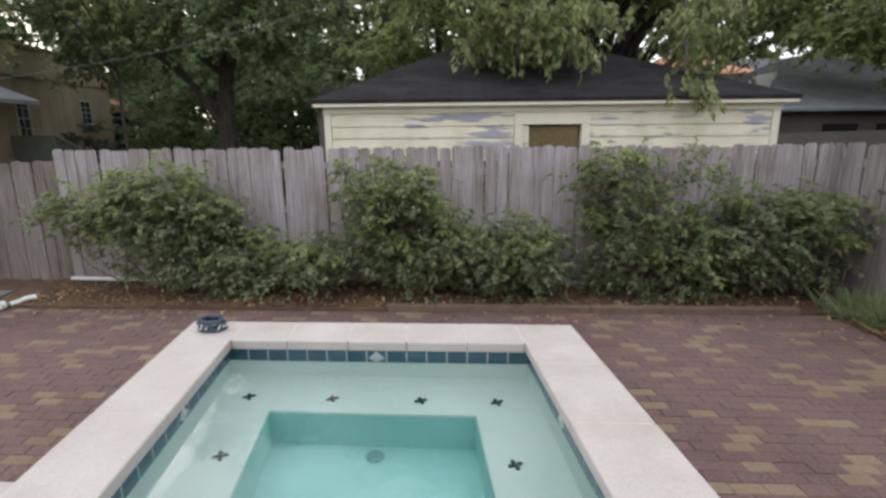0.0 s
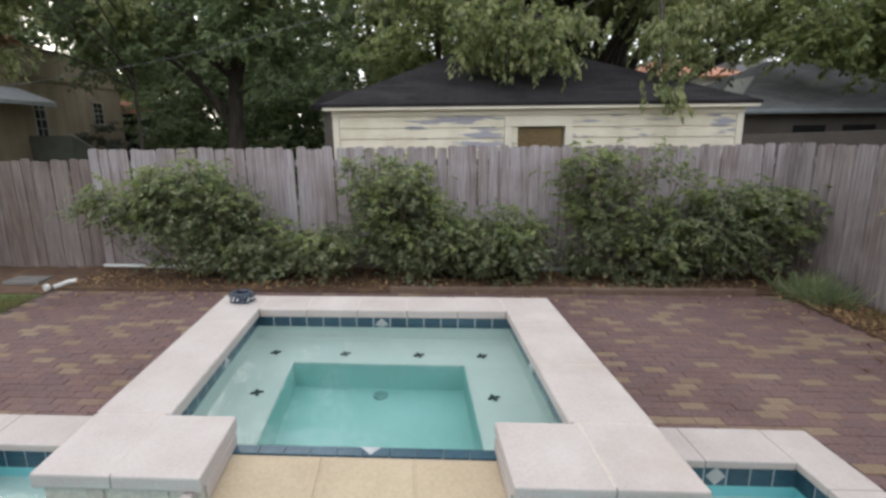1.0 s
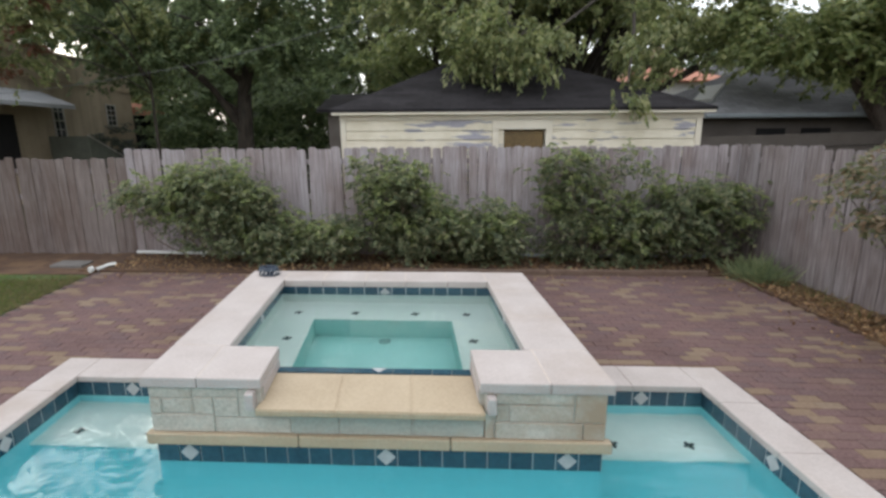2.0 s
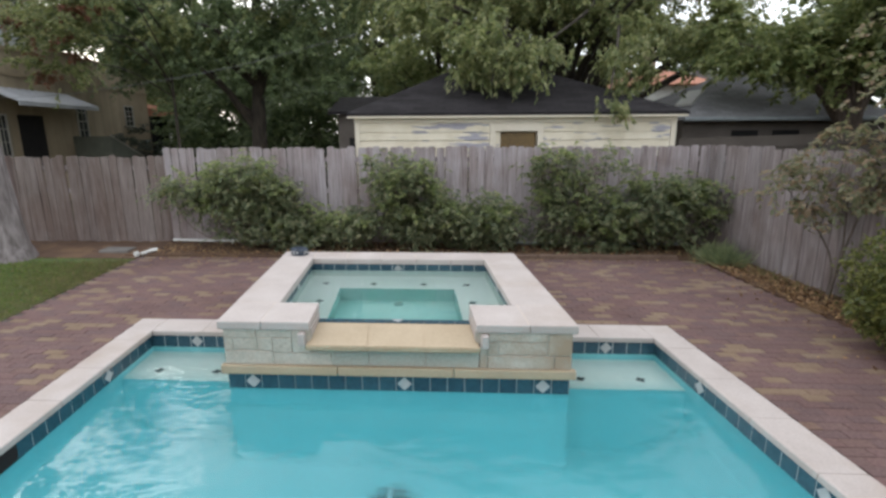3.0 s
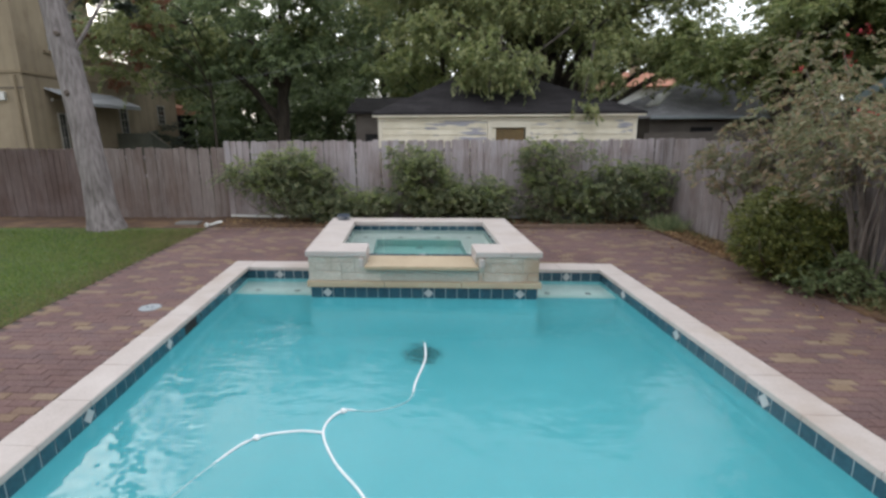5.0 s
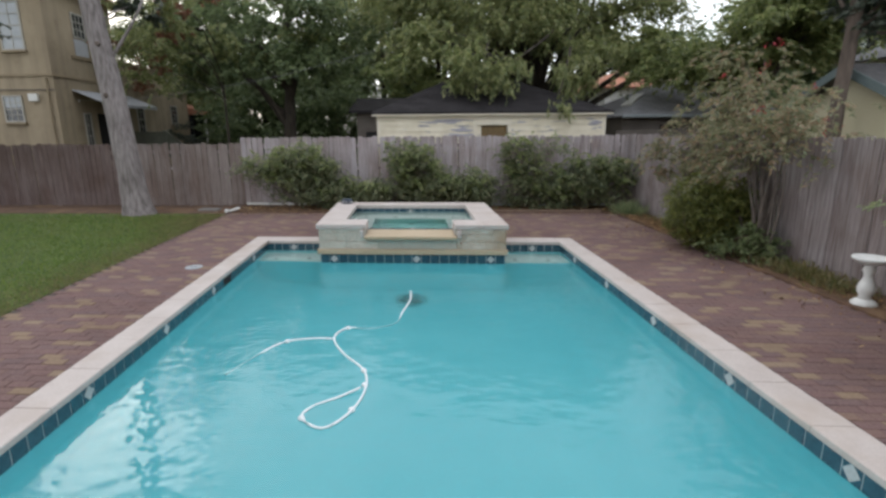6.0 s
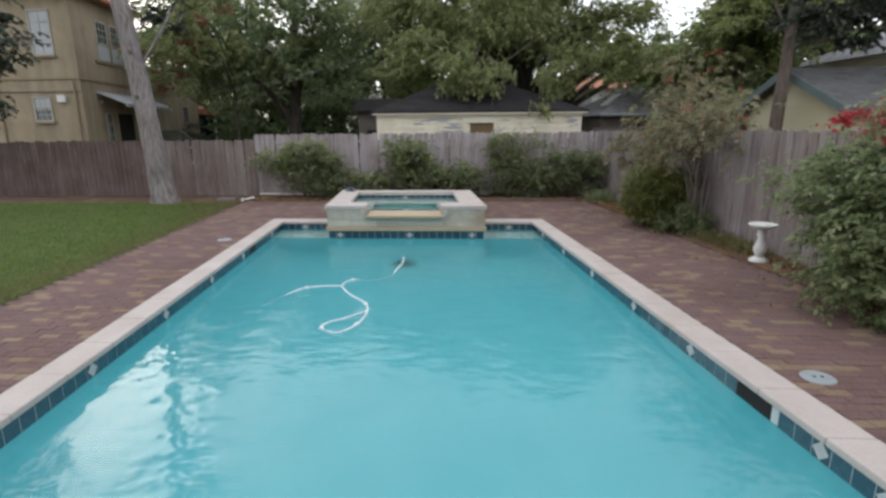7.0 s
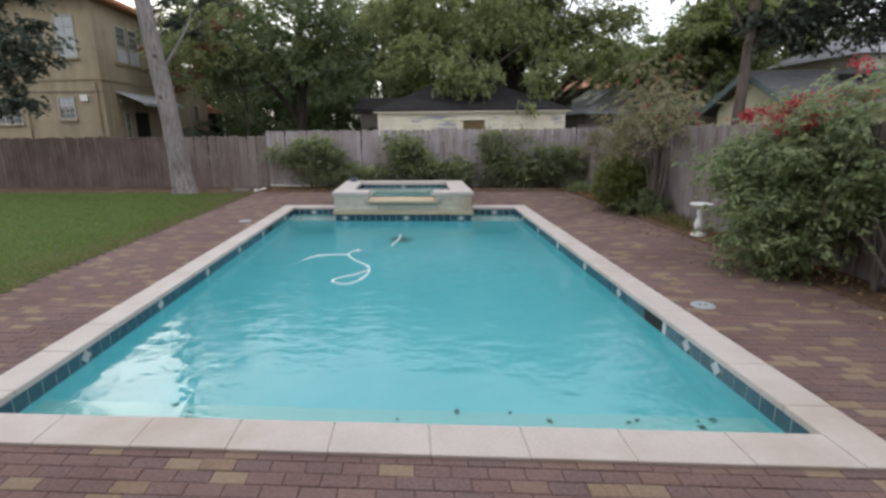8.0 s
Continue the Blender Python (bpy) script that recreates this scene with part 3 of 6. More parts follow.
def tile_row(parent, start, stop, fixed, along_y, insets, z=tile_z, skip=()):
    """Tiles side by side; those nearest the places in insets carry a pale diamond."""
    n = max(1, round((stop - start) / TP))
    step = (stop - start) / n
    mids = [start + (i + 0.5) * step for i in range(n)]
    marked = {min(range(n), key=lambda i: abs(mids[i] - p)) for p in insets}
    for i, m in enumerate(mids):
        if any(a < m < b for a, b in skip):
            continue
        at = (fixed, m, z) if along_y else (m, fixed, z)
        t = place("tile", TILE_Y if along_y else TILE_X, at, parent)
        t.scale = (1, (step - 0.009) / 0.146, 1) if along_y else ((step - 0.009) / 0.146, 1, 1)
        if i in marked:
            place("diamond_inset", DIA_Y if along_y else DIA_X, at, t)


tile_row(pool, PY0, PY1, PX0, True, (-7.33, -5.91, -4.52, -3.14, -1.76, 0.0), skip=((-1.45, -1.05),))
tile_row(pool, PY0, PY1, PX1, True, (-7.33, -6.87, -5.39, -4.18, -2.80, -1.43, -0.04), skip=((-6.46, -6.02),))
tile_row(pool, PX0, SX0 + 0.045, PY1, False, (-2.19,))
tile_row(pool, SX1 - 0.045, PX1, PY1, False, (2.14,))
tile_row(pool, PX0, PX1, PY0, False, (-1.4, 0.0, 1.4))
for x0, x1, y0, y1 in ((PX0 - 0.14, PX0 + 0.004, -1.45, -1.06), (PX1 - 0.004, PX1 + 0.14, -6.45, -6.03)):
    part("skimmer_mouth", box(x0, x1, y0, y1, -0.185, -0.036), DARK, pool, "near-black block standing in for the shade in the skimmer opening")


def coping_run(parent, x0, x1, y0, y1, z0, z1, along_y, size=0.61, edge=0.010, seed=0):
    """A run of coping stones with open joints."""
    rnd = random.Random(seed)
    a, b = (y0, y1) if along_y else (x0, x1)
    n = max(1, round((b - a) / size))
    cuts = [a + (b - a) * i / n + (0 if i in (0, n) else rnd.uniform(-0.025, 0.025)) for i in range(n + 1)]
    for p, q in zip(cuts, cuts[1:]):
        g, h = 0.0016, rnd.uniform(-0.0015, 0.0015)
        r = (x0, x1, p + g, q - g) if along_y else (p + g, q - g, y0, y1)
        part("coping_stone", box(*r, z0, z1 + h, cut=edge), COPING, parent)


LIP = 0.03
bm = bmesh.new()
solid(bm, CX0 + 0.02, PX0, CY0 + 0.02, CY1 - 0.02, -0.06, 0.014)
solid(bm, PX1, CX1 - 0.02, CY0 + 0.02, CY1 - 0.02, -0.06, 0.014)
solid(bm, PX0, PX1, CY0 + 0.02, PY0, -0.06, 0.014)
solid(bm, PX0, SX0 + 0.06, PY1, CY1 - 0.02, -0.06, 0.014)
solid(bm, SX1 - 0.06, PX1, PY1, CY1 - 0.02, -0.06, 0.014)
part("mortar_bed", bm, JOINT, pool)
coping_run(pool, CX0, PX0 + LIP, CY0, CY1, -0.034, 0.022, True, seed=1)
coping_run(pool, PX1 - LIP, CX1, CY0, CY1, -0.034, 0.022, True, seed=2)
coping_run(pool, PX0 + LIP + 0.004, PX1 - LIP - 0.004, CY0, PY0 + LIP, -0.034, 0.022, False, seed=3)
coping_run(pool, PX0 + LIP + 0.004, SX0 + 0.05, PY1 - LIP, CY1, -0.034, 0.022, False, seed=4)
coping_run(pool, SX1 - 0.05, PX1 - LIP - 0.004, PY1 - LIP, CY1, -0.034, 0.022, False, seed=5)

bm = bmesh.new()
for x0, x1, y0, y1 in ((PX0, PX1, PY0, 0.0), (PX0, SX0 + 0.045, 0.0, PY1), (SX1 - 0.045, PX1, 0.0, PY1)):
    bm.faces.new([bm.verts.new(p) for p in ((x0, y0, WATER_Z), (x1, y0, WATER_Z), (x1, y1, WATER_Z), (x0, y1, WATER_Z))])
bmesh.ops.remove_doubles(bm, verts=bm.verts, dist=1e-4)
pool_water = tagged(part("water", bm, POOLWATER, wind=False), "clear turquoise pool water with small ripples", "water", kind="structure")
pool_water.visible_shadow = False

# ---- raised spa ----
spa = thing("raised_spa", (0, 1.3, 0), "raised stone spa with tan spillway, pale coping and blue tile band", "spa")
WX0, WX1, WY0, WY1, WT = SX0 + 0.045, SX1 - 0.045, 0.0, SY1 - 0.045, 0.42
for r in ((WX0, IX0, WY0, WY1, -2.0, WT),
          (IX1, WX1, WY0, WY1, -2.0, WT),
          (IX0, IX1, IY1, WY1, -2.0, WT),
          (IX0, NX0, WY0, IY0, -2.0, WT),
          (NX1, IX1, WY0, IY0, -2.0, WT),
          (NX0, NX1, WY0, 0.352, -2.0, 0.248),
          (NX0, NX1, 0.352, IY0, -2.0, 0.339)):
    part("spa_wall", box(*r), MORTAR, spa)
part("spa_face", box(WX0 + 0.002, WX1 - 0.002, -0.004, 0.0, -1.9, -0.18), PLASTER, spa, "plaster with deep water's aqua put into its colour")
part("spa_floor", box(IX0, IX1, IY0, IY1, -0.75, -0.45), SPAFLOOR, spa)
SB = 0.0
bm = box(IX0 + 0.001, NX0 + 0.02, IY0, IY1 - 0.001, -0.46, SB)
solid(bm, NX1 - 0.02, IX1 - 0.001, IY0, IY1 - 0.001, -0.46, SB)
solid(bm, NX0 + 0.02, NX1 - 0.02, 1.81, IY1 - 0.001, -0.46, SB)
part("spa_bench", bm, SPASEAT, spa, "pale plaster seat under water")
# Facings darken the seat fronts: depth tint and shade put into their colour.
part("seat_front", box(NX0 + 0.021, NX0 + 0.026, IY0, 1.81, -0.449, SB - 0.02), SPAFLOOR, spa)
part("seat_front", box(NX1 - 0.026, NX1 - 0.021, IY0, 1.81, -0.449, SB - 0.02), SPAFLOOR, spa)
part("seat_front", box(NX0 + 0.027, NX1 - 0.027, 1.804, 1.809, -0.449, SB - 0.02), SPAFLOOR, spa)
bm = bmesh.new()
for r in ((IX0, IX0 + 0.006, IY0, IY1), (IX1 - 0.006, IX1, IY0, IY1), (IX0, IX1, IY1 - 0.006, IY1), (IX0, NX0, IY0, IY0 + 0.006), (NX1, IX1, IY0, IY0 + 0.006)):
    solid(bm, *r, -0.45, 0.26)
part("spa_lining", bm, SPASEAT, spa)
spa_tz = WT - 0.078
tile_row(spa, IY0, IY1, IX0, True, (1.45,), z=spa_tz)
tile_row(spa, IY0, IY1, IX1, True, (1.45,), z=spa_tz)
tile_row(spa, IX0, IX1, IY1, False, (0.0,), z=spa_tz)
bm = bmesh.new()
solid(bm, IX0 - 0.01, IX0 + 0.003, IY0, IY1, 0.26, WT)
solid(bm, IX1 - 0.003, IX1 + 0.01, IY0, IY1, 0.26, WT)
solid(bm, IX0, IX1, IY1 - 0.003, IY1 + 0.01, 0.26, WT)
solid(bm, WX0 + 0.004, WX1 - 0.004, -0.006, 0.0, -0.182, -0.012)
part("grout", bm, GROUT, spa)
tile_row(spa, WX0 + 0.005, WX1 - 0.005, -0.008, False, (-1.416, 0.0, 1.35), z=-0.097)
# flat tiles along the top of the weir
wt = mesh_of("weir_tile", box(-0.0715, 0.0715, -0.038, 0.038, -0.006, 0.006), TILE)
nt = round((NX1 - NX0) / 0.15)
for i in range(nt):
    place("weir_tile", wt, (NX0 + (i + 0.5) * (NX1 - NX0) / nt, 0.395, 0.346), spa)
bm = bmesh.new()
f = [bm.verts.new(p) for p in ((-0.06, 0.432, 0.355), (0.06, 0.432, 0.355), (0.0, 0.365, 0.355))]
g = [bm.verts.new(v.co + Vector((0, 0, -0.006))) for v in f]
bm.faces.new(f)
for i in range(3):
    bm.faces.new((f[i], f[(i + 1) % 3], g[(i + 1) % 3], g[i]))
part("weir_inset", bm, MARBLE, spa)
for x0, x1 in ((NX0, NX0 + 0.006), (NX1 - 0.006, NX1)):
    part("notch_facing", box(x0, x1, 0.0, IY0, 0.349, WT), COPING, spa)
# spillway slabs, falling a little towards the pool
joint = [NX0 + 0.005, -0.262, 0.245, NX1 - 0.005]
for a, b in zip(joint, joint[1:]):
    fa = a - (0.04 if a == joint[0] else 0)
    fb = b + (0.035 if b == joint[-1] else 0)
    bm = hexa([(fa + 0.003, -0.115, 0.258), (fb - 0.003, -0.115, 0.258), (b - 0.003, 0.35, 0.298), (a + 0.003, 0.35, 0.298), (fa + 0.003, -0.115, 0.305), (fb - 0.003, -0.115, 0.305), (b - 0.003, 0.35, 0.347), (a + 0.003, 0.35, 0.347)])
    bmesh.ops.bevel(bm, geom=bm.edges[:], offset=0.008, segments=2, affect="EDGES")
    part("spillway_slab", bm, TANSTONE, spa)
for x0, x1 in ((-0.885, -0.825), (0.745, 0.805)):
    part("cheek_stone", box(x0, x1, -0.10, 0.06, 0.285, 0.405, cut=0.012), COPING, spa)
bm = hexa([(NX0 - 0.035, -0.108, 0.255), (NX1 + 0.03, -0.108, 0.255), (NX1 - 0.006, 0.349, 0.293), (NX0 + 0.006, 0.349, 0.293), (NX0 - 0.035, -0.108, 0.300), (NX1 + 0.03, -0.108, 0.300), (NX1 - 0.006, 0.349, 0.342), (NX0 + 0.006, 0.349, 0.342)])
part("spillway_bed", bm, TANSTONE, spa)
# ashlar facing
for x0, x1, z1 in ((-1.583, -0.79, 0.418), (-0.785, 0.73, 0.288), (0.737, 1.543, 0.418)):
    part("mortar_face", box(x0, x1, -0.022, 0.0, 0.076, z1), MORTAR, spa)
STONES = [(-1.585, -1.28, 0.335, 0.42), (-1.275, -0.955, 0.345, 0.42), (-1.585, -1.50, 0.215, 0.33), (-1.495, -1.275, 0.225, 0.33), (-1.27, -1.135, 0.215, 0.34), (-1.13, -0.955, 0.20, 0.34), (-0.95, -0.785, 0.195, 0.42),
          (-1.585, -1.135, 0.075, 0.21), (-1.13, -0.60, 0.075, 0.195), (-0.595, -0.26, 0.075, 0.29), (-0.255, 0.245, 0.075, 0.29), (0.25, 0.73, 0.075, 0.29), (0.735, 0.80, 0.075, 0.42),
          (0.805, 1.33, 0.335, 0.42), (0.805, 0.895, 0.205, 0.33), (0.90, 1.33, 0.205, 0.33), (1.335, 1.545, 0.205, 0.42), (0.805, 1.39, 0.075, 0.20), (1.395, 1.545, 0.075, 0.20), (-0.78, -0.60, 0.20, 0.29)]
rnd = random.Random(7)
for x0, x1, z0, z1 in STONES:
    part("ashlar_stone", box(x0 + 0.003, x1 - 0.003, -0.028 - rnd.random() * 0.008, 0.004, z0 + 0.003, z1 - 0.003, cut=0.006), WETSTONE if -0.8 < (x0 + x1) / 2 < 0.74 else WALLSTONE, spa)
for side, x in ((-1, WX0), (1, WX1)):
    for k in range(5):
        for j in range(3):
            y0 = 0.02 + k * 0.53
            part("ashlar_stone", box(x - 0.02, x + 0.02, y0 + 0.004, y0 + 0.52, 0.004 + j * 0.139, 0.136 + j * 0.139, cut=0.006), WALLSTONE, spa)
for a, b in ((-1.625, -0.55), (-0.545, 0.5), (0.505, 1.585)):
    part("ledge_stone", box(a, b, -0.06, 0.01, -0.012, 0.074, cut=0.012), TANSTONE, spa)
# spa coping
Z0 = WT - 0.002
bm = bmesh.new()
for r in ((SX0 + 0.02, IX0, SY0 + 0.02, SY1 - 0.02), (IX1, SX1 - 0.02, SY0 + 0.02, SY1 - 0.02), (IX0, IX1, IY1, SY1 - 0.02), (IX0, NX0 - 0.02, SY0 + 0.02, IY0 + 0.03), (NX1 + 0.02, IX1, SY0 + 0.02, IY0 + 0.03)):
    solid(bm, *r, Z0 + 0.004, STOP - 0.003)
part("mortar_bed", bm, JOINT, spa)
coping_run(spa, SX0, IX0 + LIP, IY0 + 0.06, SY1, Z0, STOP, True, 0.75, 0.012, seed=11)
coping_run(spa, IX1 - LIP, SX1, IY0 + 0.06, SY1, Z0, STOP, True, 0.75, 0.012, seed=12)
coping_run(spa, IX0 + LIP + 0.004, IX1 - LIP - 0.004, IY1 - LIP, SY1, Z0, STOP, False, 0.42, 0.012, seed=13)
coping_run(spa, SX0, NX0, SY0, IY0 + 0.055, Z0, STOP, False, 0.45, 0.012, seed=14)
coping_run(spa, NX1, SX1, SY0, IY0 + 0.055, Z0, STOP, False, 0.45, 0.012, seed=15)
# seat jets
jet = bmesh.new()
lathe(jet, (0, 0, 0), [(0.018, 0), (0.018, 0.012), (0.001, 0.014)], 10)
for k in range(4):
    a = k * math.pi / 2 + 0.4
    c, s = math.cos(a), math.sin(a)
    tube(jet, [(c * 0.012, s * 0.012, 0.006), (c * 0.03, s * 0.03, 0.01), (c * 0.048, s * 0.048, 0.004)], [0.012, 0.016, 0.006], 6)
jet_me = mesh_of("jet", jet, ROBOT)
for x, y in ((-0.955, 1.98), (-0.337, 1.98), (0.305, 1.98), (0.85, 1.98), (-0.93, 1.31), (0.84, 1.31)):
    tagged(place("jet", jet_me, (x, y, SB), spa), "dark jet fitting")
for x, y in ((-2.48, 0.44), (-1.88, 0.44), (1.80, 0.44), (2.38, 0.44)):
    tagged(place("jet", jet_me, (x, y, -0.34), pool), "dark jet fitting")
drain_me = mesh_of("drain", lathe(bmesh.new(), (0, 0, 0), [(0.062, 0), (0.062, 0.015), (0.045, 0.025), (0.001, 0.025)], 16), DRAIN)
tagged(place("floor_drain", drain_me, (-0.02, 1.70, -0.45), spa), "dark floor drain")
tagged(place("floor_drain", drain_me, (0.0, -0.35, floor_z(-0.35)), pool), "dark floor drain")
bm = bmesh.new()
bm.faces.new([bm.verts.new(p) for p in ((IX0, IY0 - 0.02, 0.350), (IX1, IY0 - 0.02, 0.350), (IX1, IY1, 0.350), (IX0, IY1, 0.350))])
spa_water = tagged(part("water", bm, SPAWATER, wind=False), "still clear spa water", "water", kind="structure")
spa_water.visible_shadow = False

# ---- small things round the pool ----


def skimmer_lid(x, y):
    lid = thing("skimmer_lid", (x, y, 0), "round grey plastic skimmer lid set in the pavers", "lid", "skimmer lids")
    part("cover", lathe(bmesh.new(), (x, y, 0), [(0.125, -0.02), (0.125, 0.004), (0.115, 0.010), (0.001, 0.011)], 28), LID, lid, skew=False).location.x += SKEW * y
    for dx in (-0.03, 0.03):
        part("finger_hole", lathe(bmesh.new(), (x + dx, y, 0.010), [(0.014, 0), (0.014, 0.003), (0.001, 0.003)], 10), DARK, lid, skew=False).location.x += SKEW * y


skimmer_lid(-3.38, -1.0)
skimmer_lid(3.29, -6.1)

coil = thing("coiled_rope", (-1.40, 2.52, STOP), "small coil of dark patterned rope lying on the coping", "rope")
bm = bmesh.new()
for k in range(4):
    ring = []
    for i in range(25):
        a = 2 * math.pi * i / 24
        rr = 0.105 - 0.012 * (k % 2) + 0.006 * math.sin(5 * a + k)
        ring.append((-1.40 + rr * math.cos(a), 2.52 + rr * 0.8 * math.sin(a), STOP + 0.017 + 0.022 * k))
    tube(bm, ring, [0.016 + 0.004 * ((i + k) % 2) for i in range(25)], 6, 0.2, k)
part("coil", bm, ROBOTRING, coil)
bm = bmesh.new()
for i in range(14):
    a = 2 * math.pi * i / 14
    tube(bm, [(-1.40 + 0.118 * math.cos(a), 2.52 + 0.095 * math.sin(a), STOP + 0.02 + 0.012 * (i % 3)), (-1.40 + 0.115 * math.cos(a + 0.25), 2.52 + 0.092 * math.sin(a + 0.25), STOP + 0.06 + 0.01 * (i % 2))], [0.007, 0.007], 5)
part("strand", bm, PIPE, coil)

pipe = thing("drain_pipe", (-4.6, 4.5, 0), "short white plastic drain elbow lying on the paving edge", "pipe")
part("elbow", tube(bmesh.new(), curve_points([(-4.72, 4.38, 0.035), (-4.67, 4.46, 0.045), (-4.60, 4.52, 0.07), (-4.50, 4.56, 0.08)], 6), [0.032] * 19, 12), PIPE, pipe, smooth=True)
part("collar", tube(bmesh.new(), [(-4.785, 4.29, 0.044), (-4.76, 4.34, 0.049)], [0.05, 0.05], 12), PIPE, pipe)
slab = thing("stepping_stone", (-5.35, 4.75, 0), "flat grey stepping stone at the lawn's corner", "stone")
part("slab", box(-5.65, -5.1, 4.58, 4.92, -0.02, 0.045, cut=0.015), GREYSTONE, slab)

edging = thing("edging_timber", (2.3, 4.4, 0), "weathered timber edging between pavers and bed", "edging")
for a, b in ((-0.02, 2.35), (2.36, 4.72)):
    part("timber", box(a, b, 4.34, 4.43, -0.03, 0.075, cut=0.012), TIMBER, edging)
for a, b, y, z in ((-4.55, -2.2, 5.32, 0.10), (1.2, 5.2, 5.30, 0.085)):
    rail = thing("irrigation_pipe", (a, y, 0), "pale plastic pipe along the foot of the fence", "pipe", "irrigation pipes")
    part("tube", tube(bmesh.new(), curve_points([(a, y, z), ((a + b) / 2, y + 0.03, z - 0.02), (b, y - 0.04, z)], 6), [0.028] * 13, 8), PIPE if a < 0 else LID, rail)
    part("stake", tube(bmesh.new(), [((a + b) / 2, y + 0.03, -0.02), ((a + b) / 2, y + 0.03, z - 0.02)], [0.02, 0.02], 6), PIPE, rail)

bath = thing("bird_bath", (5.21, -2.45, 0), "white concrete bird bath on a turned pedestal", "bird bath")
bx_, by_ = 5.21 + SKEW * -2.45, -2.45
part("foot", lathe(bmesh.new(), (bx_, by_, 0), [(0.13, 0.0), (0.13, 0.04), (0.11, 0.06), (0.07, 0.09)], 20), CONCRETE, bath, skew=False, smooth=True)
part("pedestal", lathe(bmesh.new(), (bx_, by_, 0), [(0.068, 0.088), (0.06, 0.12), (0.085, 0.17), (0.09, 0.22), (0.07, 0.28), (0.048, 0.34), (0.052, 0.39), (0.068, 0.42), (0.055, 0.46), (0.07, 0.495)], 20), CONCRETE, bath, skew=False, smooth=True)
part("bowl", lathe(bmesh.new(), (bx_, by_, 0), [(0.07, 0.494), (0.13, 0.515), (0.175, 0.545), (0.19, 0.57), (0.182, 0.58), (0.168, 0.572), (0.11, 0.552), (0.001, 0.546)], 28), CONCRETE, bath, skew=False, smooth=True)

robot = thing("pool_cleaner", (-0.06, -0.55, floor_z(-0.55)), "dark round pool cleaner on the pool floor with white hose", "pool cleaner")
rz = floor_z(-0.55)
part("body", lathe(bmesh.new(), (-0.06, -0.55, rz), [(0.17, 0.02), (0.19, 0.06), (0.17, 0.12), (0.10, 0.18), (0.05, 0.20), (0.04, 0.26)], 20), ROBOT, robot, smooth=True)
bm = bmesh.new()
for k in range(12):
    a = k * math.pi / 6
    tube(bm, [(-0.06 + 0.17 * math.cos(a), -0.55 + 0.17 * math.sin(a), rz + 0.05), (-0.06 + 0.27 * math.cos(a), -0.55 + 0.27 * math.sin(a), rz + 0.01)], [0.022, 0.012], 6)
part("skirt", bm, ROBOT, robot)
SURF = WATER_Z + 0.007
run = curve_points([(-0.06, -0.55, rz + 0.25), (-0.06, -0.78, -0.9), (-0.05, -1.25, -0.45), (-0.05, -1.56, SURF - 0.003), (-0.06, -1.95, SURF), (-0.16, -2.4, WATER_Z + 0.002), (-0.24, -2.74, WATER_Z - 0.02), (-0.52, -2.90, WATER_Z - 0.03), (-0.77, -2.94, SURF), (-0.89, -3.22, SURF), (-0.75, -3.6, SURF), (-0.50, -3.98, SURF), (-0.46, -4.34, SURF), (-0.55, -4.70, SURF), (-0.73, -4.93, SURF), (-0.92, -4.80, SURF), (-0.87, -4.62, WATER_Z), (-0.68, -4.48, SURF), (-0.50, -4.34, SURF + 0.02)], 7)
part("hose", tube(bmesh.new(), run, [0.0108] * len(run), 8), HOSE, robot, "white floating hose", smooth=True)
run = curve_points([(-0.88, -3.26, SURF), (-1.1, -3.24, WATER_Z), (-1.4, -3.36, SURF), (-1.6, -3.65, WATER_Z - 0.01), (-1.8, -4.05, WATER_Z - 0.06)], 7)
part("hose", tube(bmesh.new(), run, [0.0108] * len(run), 8), HOSE, robot, "white floating hose", smooth=True)
for x, y in ((-0.50, -3.98), (-0.47, -4.25), (-0.54, -4.66), (-0.92, -4.80), (-0.77, -2.94), (-1.38, -3.34)):
    part("hose_float", lathe(bmesh.new(), (x, y, WATER_Z - 0.025), [(0.012, 0.0), (0.026, 0.01), (0.030, 0.025), (0.026, 0.04), (0.012, 0.05)], 10), HOSE, robot, "white hose float", smooth=True)

# ---- fences ----


def board_meshes(w, h, n, along_y, seed, wood):
    """A few dog-eared boards of slightly different cut."""
    rnd, out = random.Random(seed), []
    for _ in range(n):
        bm = bmesh.new()
        ww, hh, ear = w / 2 - rnd.uniform(0.002, 0.006), h + rnd.uniform(-0.02, 0.015), rnd.uniform(0.022, 0.036)
        lean, t = rnd.uniform(-0.004, 0.004), 0.009
        prof = [(-ww, 0.0), (ww, 0.0), (ww + lean, hh - ear), (ww - ear + lean, hh), (-ww + ear + lean, hh), (-ww + lean, hh - ear)]
        warp = rnd.uniform(-0.006, 0.006)
        fr, bk = [], []
        for a, z in prof:
            d = warp * z / h
            p, q = ((d - t, a, z), (d + t, a, z)) if along_y else ((a, d - t, z), (a, d + t, z))
            if along_y:
                p, q = (p[0] + SKEW * a, a, z), (q[0] + SKEW * a, a, z)
            fr.append(bm.verts.new(p))
            bk.append(bm.verts.new(q))
        bm.faces.new(fr)
        bm.faces.new(bk[::-1])
        for i in range(6):
            bm.faces.new((fr[i], bk[i], bk[(i + 1) % 6], fr[(i + 1) % 6]))
        out.append(mesh_of("board", bm, wood))
    return out


